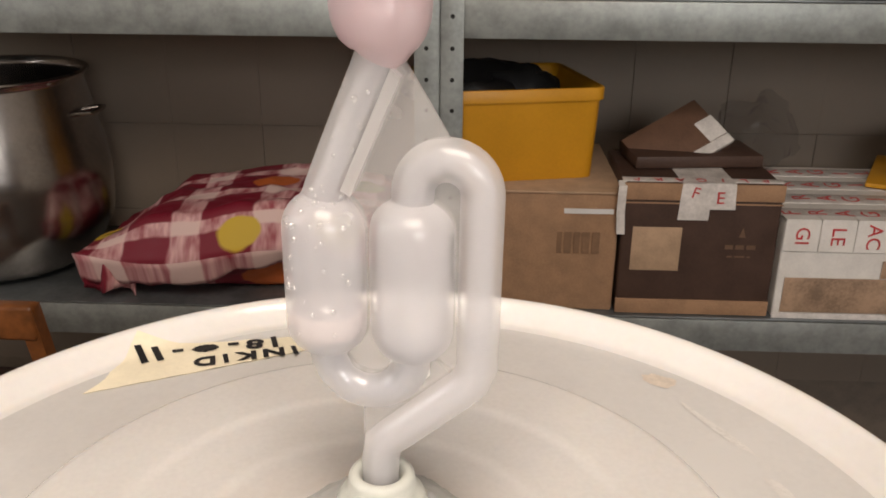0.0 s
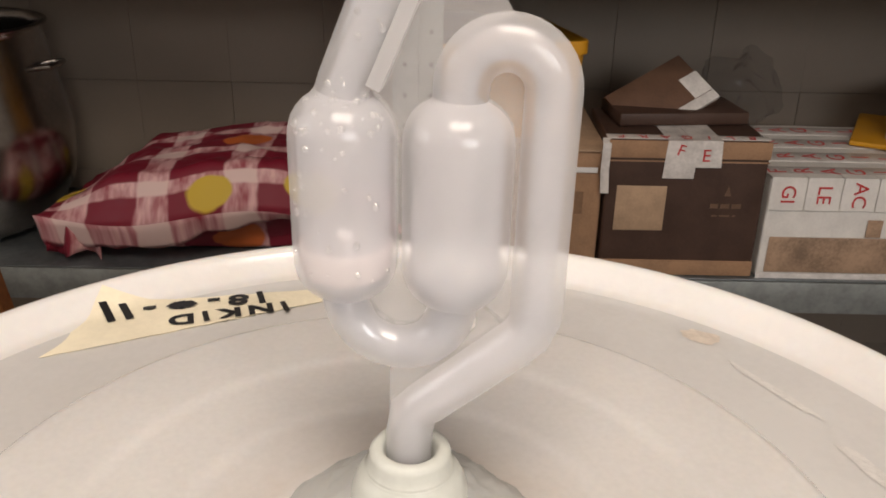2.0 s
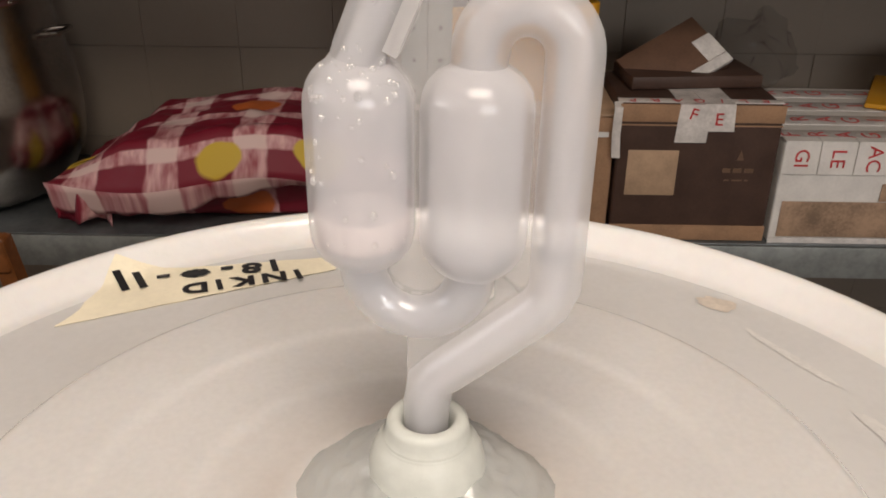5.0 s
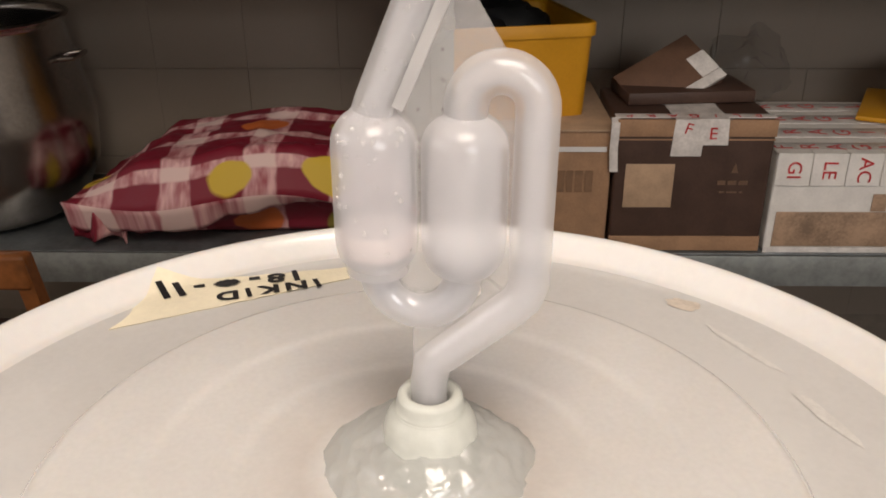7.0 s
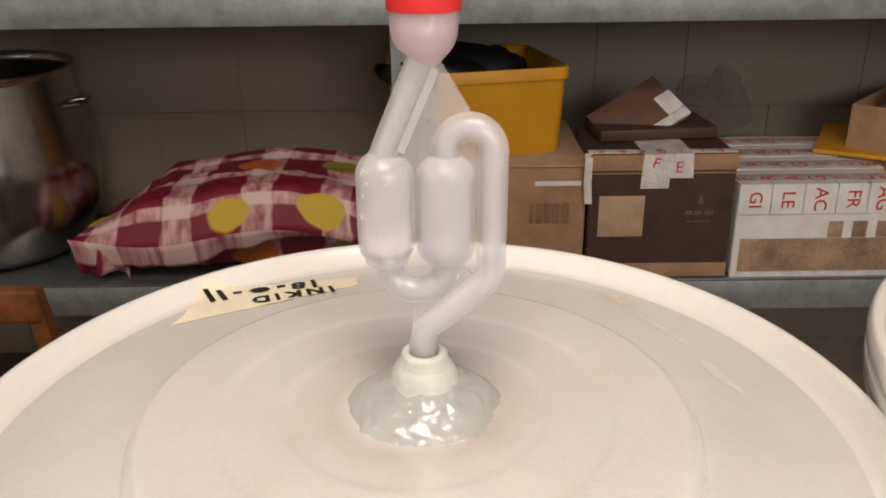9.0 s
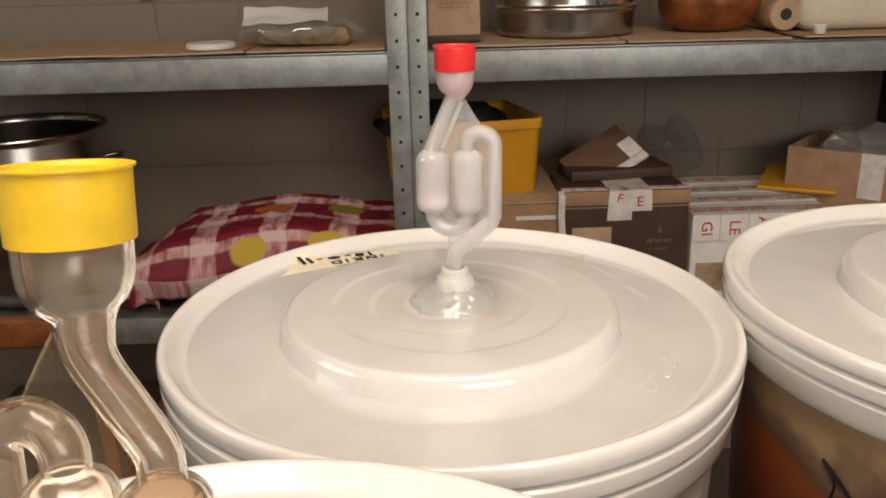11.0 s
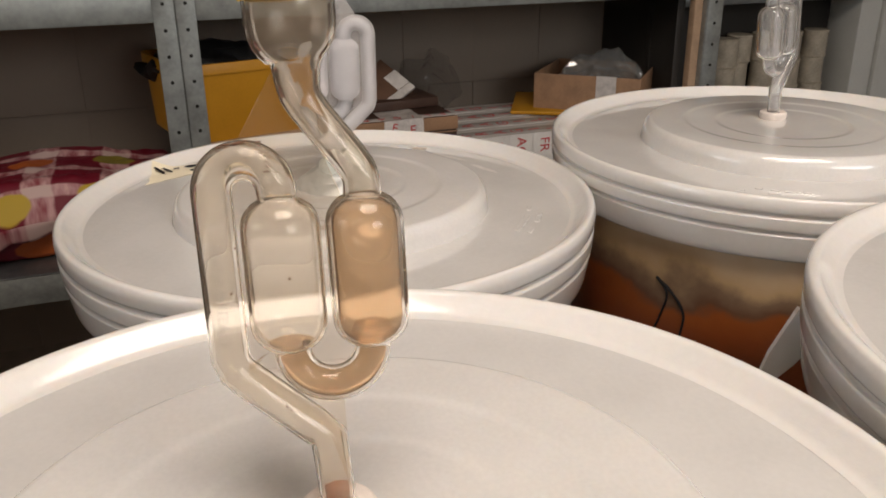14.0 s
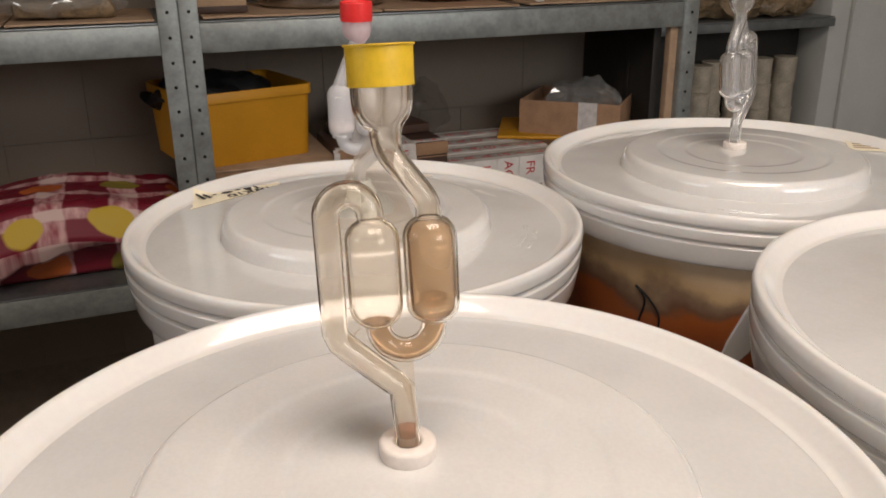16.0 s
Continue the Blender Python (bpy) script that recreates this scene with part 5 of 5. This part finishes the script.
part("sheet", slab(1.20, 1.954, 1.801, 1.805, GROUND, 0.362, 0.0005), SHADE_SHEET, t)
for z, deep in ((0.366, 0.030), (-0.085, 0.030)):
    t = thing("rack_shelf", "dark metal shelf board of the next rack", "shelf", group="boards of the next rack")
    part("board", slab(1.232, 1.95, 1.655, 1.80, z - 0.004, z, 0.001), ZINC_SHELF, t)
    part("front_lip", slab(1.232, 1.95, 1.651, 1.655, z - deep, z - 0.0045, 0.001), ZINC_SHELF, t, "folded front edge")
rng = random.Random(21)
for i in range(3):
    t = thing("food_bag", "crumpled tan food bag lying on the rack", "food bag", pose(1.42 + i * 0.19, 1.735, 0.3665), group="food bags on the rack")
    bm = bmesh.new()
    bmesh.ops.create_icosphere(bm, subdivisions=4, radius=1, matrix=Matrix.Translation((0, 0, 0.04)) @ Matrix.Diagonal((0.115, 0.062, 0.045, 1)))
    lumpy(bm, 0.022, 22, i + 2)
    lumpy(bm, 0.007, 70, i + 5)
    for v in bm.verts:
        v.co.z = max(v.co.z, 0)
    part("bag", bm, FOODBAG, t)
base_can = thing("tin_can", "dim cream-labelled can stacked on the rack", "can", pose(1.490, 1.695, -0.0845), "cans stacked on the rack")
part("can_body", revolve(fillet([(0, 0), (0.036, 0), (0.038, 0.003), (0.036, 0.006), (0.036, 0.074), (0.038, 0.077), (0.036, 0.08), (0, 0.079)], 0.001, 2), 32), TIN, base_can)
for k in range(4):
    for i in range(5):
        if (i, k) != (0, 0):
            copy_thing(base_can, pose(1.490 + i * 0.095 + rng.uniform(-0.004, 0.004), 1.695 + (0.060 if i > 0 else 0) + rng.uniform(-0.003, 0.003), -0.0845 + k * 0.0803, 0, 0, rng.uniform(0, 90)))
t = thing("metal_cabinet", "tall shallow grey painted metal cabinet beside the rack", "cabinet", pose(1.957, 1.68, GROUND))
part("carcass", slab(0, 0.6, 0.0, 0.145, 0, 2.0, 0.004), CABINET, t)
part("door", slab(0.075, 0.598, -0.018, -0.001, 0.05, 1.96, 0.004), CABINET, t, "grey sheet-metal door")


# ---- chair ----
def chair():
    t = thing("chair", "varnished wooden chair pushed under the shelf", "chair", pose(0, 0, 0))
    for x in (-0.665, -1.03):
        part("stile", sweep([(x, 1.19, 0.0), (x + 0.008, 1.20, -0.10), (x + 0.03, 1.17, -0.33), (x + 0.035, 1.15, GROUND)], 0.019, 4), WOOD, t, smooth=False)
        part("leg", slab(x + 0.02, x + 0.05, 1.52, 1.55, GROUND, -0.36, 0.003), WOOD, t)
        part("side_rail", slab(x + 0.022, x + 0.045, 1.18, 1.53, -0.385, -0.335, 0.003), WOOD, t)
    part("top_rail", slab(-1.04, -0.65, 1.175, 1.205, -0.055, 0.006, 0.008, seg=3), WOOD, t)
    part("seat", slab(-1.0, -0.64, 1.19, 1.55, -0.335, -0.318, 0.006), DARK_CARD, t, "dark seat panel")


chair()


# ---- holes in the posts, wall tiles ----
def post_holes():
    bm = revolve([(0, 0.0), (0.0036, 0.0), (0.0036, 0.0014), (0, 0.0014)], 10)
    me = bpy.data.meshes.new("hole")
    bmesh.ops.transform(bm, matrix=pose(0, 0, 0, 90, 0, 0), verts=bm.verts)
    bm.to_mesh(me)
    bm.free()
    me.materials.append(HOLE)
    for post in [o for o in bpy.data.objects if o.name.startswith("shelf_post")]:
        fl = [c for c in post.children if c.name.startswith("front_flange")][0]
        xs = [v.co.x for v in fl.data.vertices]
        cx = (min(xs) + max(xs)) / 2
        for i in range(-8, 8):
            ob = new("hole", me)
            ob.parent = fl
            ob.matrix_basis = pose(cx, FRONT - 0.0062, 0.4285 + 0.0497 * i)


post_holes()


def wall_tiles():
    bm = slab(-0.0996, 0.0996, -0.002, 0.002, -0.0996, 0.0996, 0.0005, seg=1)
    me = bpy.data.meshes.new("tile")
    bm.to_mesh(me)
    bm.free()
    me.materials.append(TILE)
    rng = random.Random(2)
    for i in range(-7, 12):
        for k in range(-4, 5):
            ob = new("tile", me)
            ob.parent = NORTH
            ob.matrix_basis = pose(0.06 + i * 0.2 + rng.uniform(-0.0006, 0.0006), 1.8290 + rng.uniform(-0.0003, 0.0003), 0.445 + k * 0.2)


wall_tiles()


# ---- what moves: bubbles in the airlocks ----
def motions():
    up, down = BZ + 0.0052, BZ - 0.0050
    rows = []
    for t, f in ((0, 0.75), (0.2, 0.85), (0.4, 0.5), (0.5, 0.9), (0.6, 1.0), (0.8, 0.85), (1.0, 1.0), (1.2, 0.1), (1.4, 0.85), (1.6, 0.0), (1.8, 0.5), (2.0, 1.0), (2.2, 0.3),
                 (2.4, 0.9), (2.6, 1.0), (2.8, 0.0), (3.2, 0.0), (4.2, 0.0), (5.0, 0.3), (5.4, 0.0), (6.3, 0.0), (8.2, 0.0), (8.4, 0.7), (8.5, 1.0), (8.7, 0.3), (9.4, 0.0), (10.6, 0.2),
                 (10.8, 0.0), (11.0, 0.9), (11.3, 0.7), (11.6, 0.0), (13.0, 0.4), (16.0, 0.0)):
        rows.append((t, pose(BX, 0, down + (up - down) * f)))
    walk(DOME1, rows)
    rx = PTS1[8][0]
    low, high = PTS1[8][1] - 0.002, PTS1[8][1] + 0.012
    walk(MENISCUS, [(t, pose(rx, 0, low + (high - low) * f)) for t, f in ((0, 0.6), (0.6, 0.85), (1.0, 0.5), (1.4, 0.1), (1.6, 0.15), (2.0, 0.0), (2.2, 0.5), (2.6, 0.75), (3.0, 0.8), (4.2, 0.7), (6.3, 0.5), (8.7, 0.4), (11.0, 0.3), (16.0, 0.4))])
    a, b = PTS3[cut3["outer_bulb"] + 2], PTS3[cut3["outer_bulb"] + 11]
    rows = []
    for t, f in ((0, 0.0), (4, 0.4), (8, 0.2), (10.8, 0.0), (11.2, 0.9), (11.5, 0.95), (11.7, 0.0), (12.0, 0.0), (12.2, 0.35), (12.4, 0.88), (12.6, 0.05), (12.8, 0.55), (13.0, 0.9), (13.2, 0.22), (13.4, 0.95),
                 (13.6, 0.0), (13.8, 0.8), (14.0, 0.1), (14.2, 0.3), (14.5, 0.85), (14.7, 0.0), (15.0, 0.0), (15.3, 0.9), (15.45, 0.1), (15.6, 0.5), (15.8, 0.9), (16.0, 0.25)):
        rows.append((t, pose(a[0], 0, a[1] + (b[1] - a[1]) * f)))
    walk(GAS3, rows)


motions()
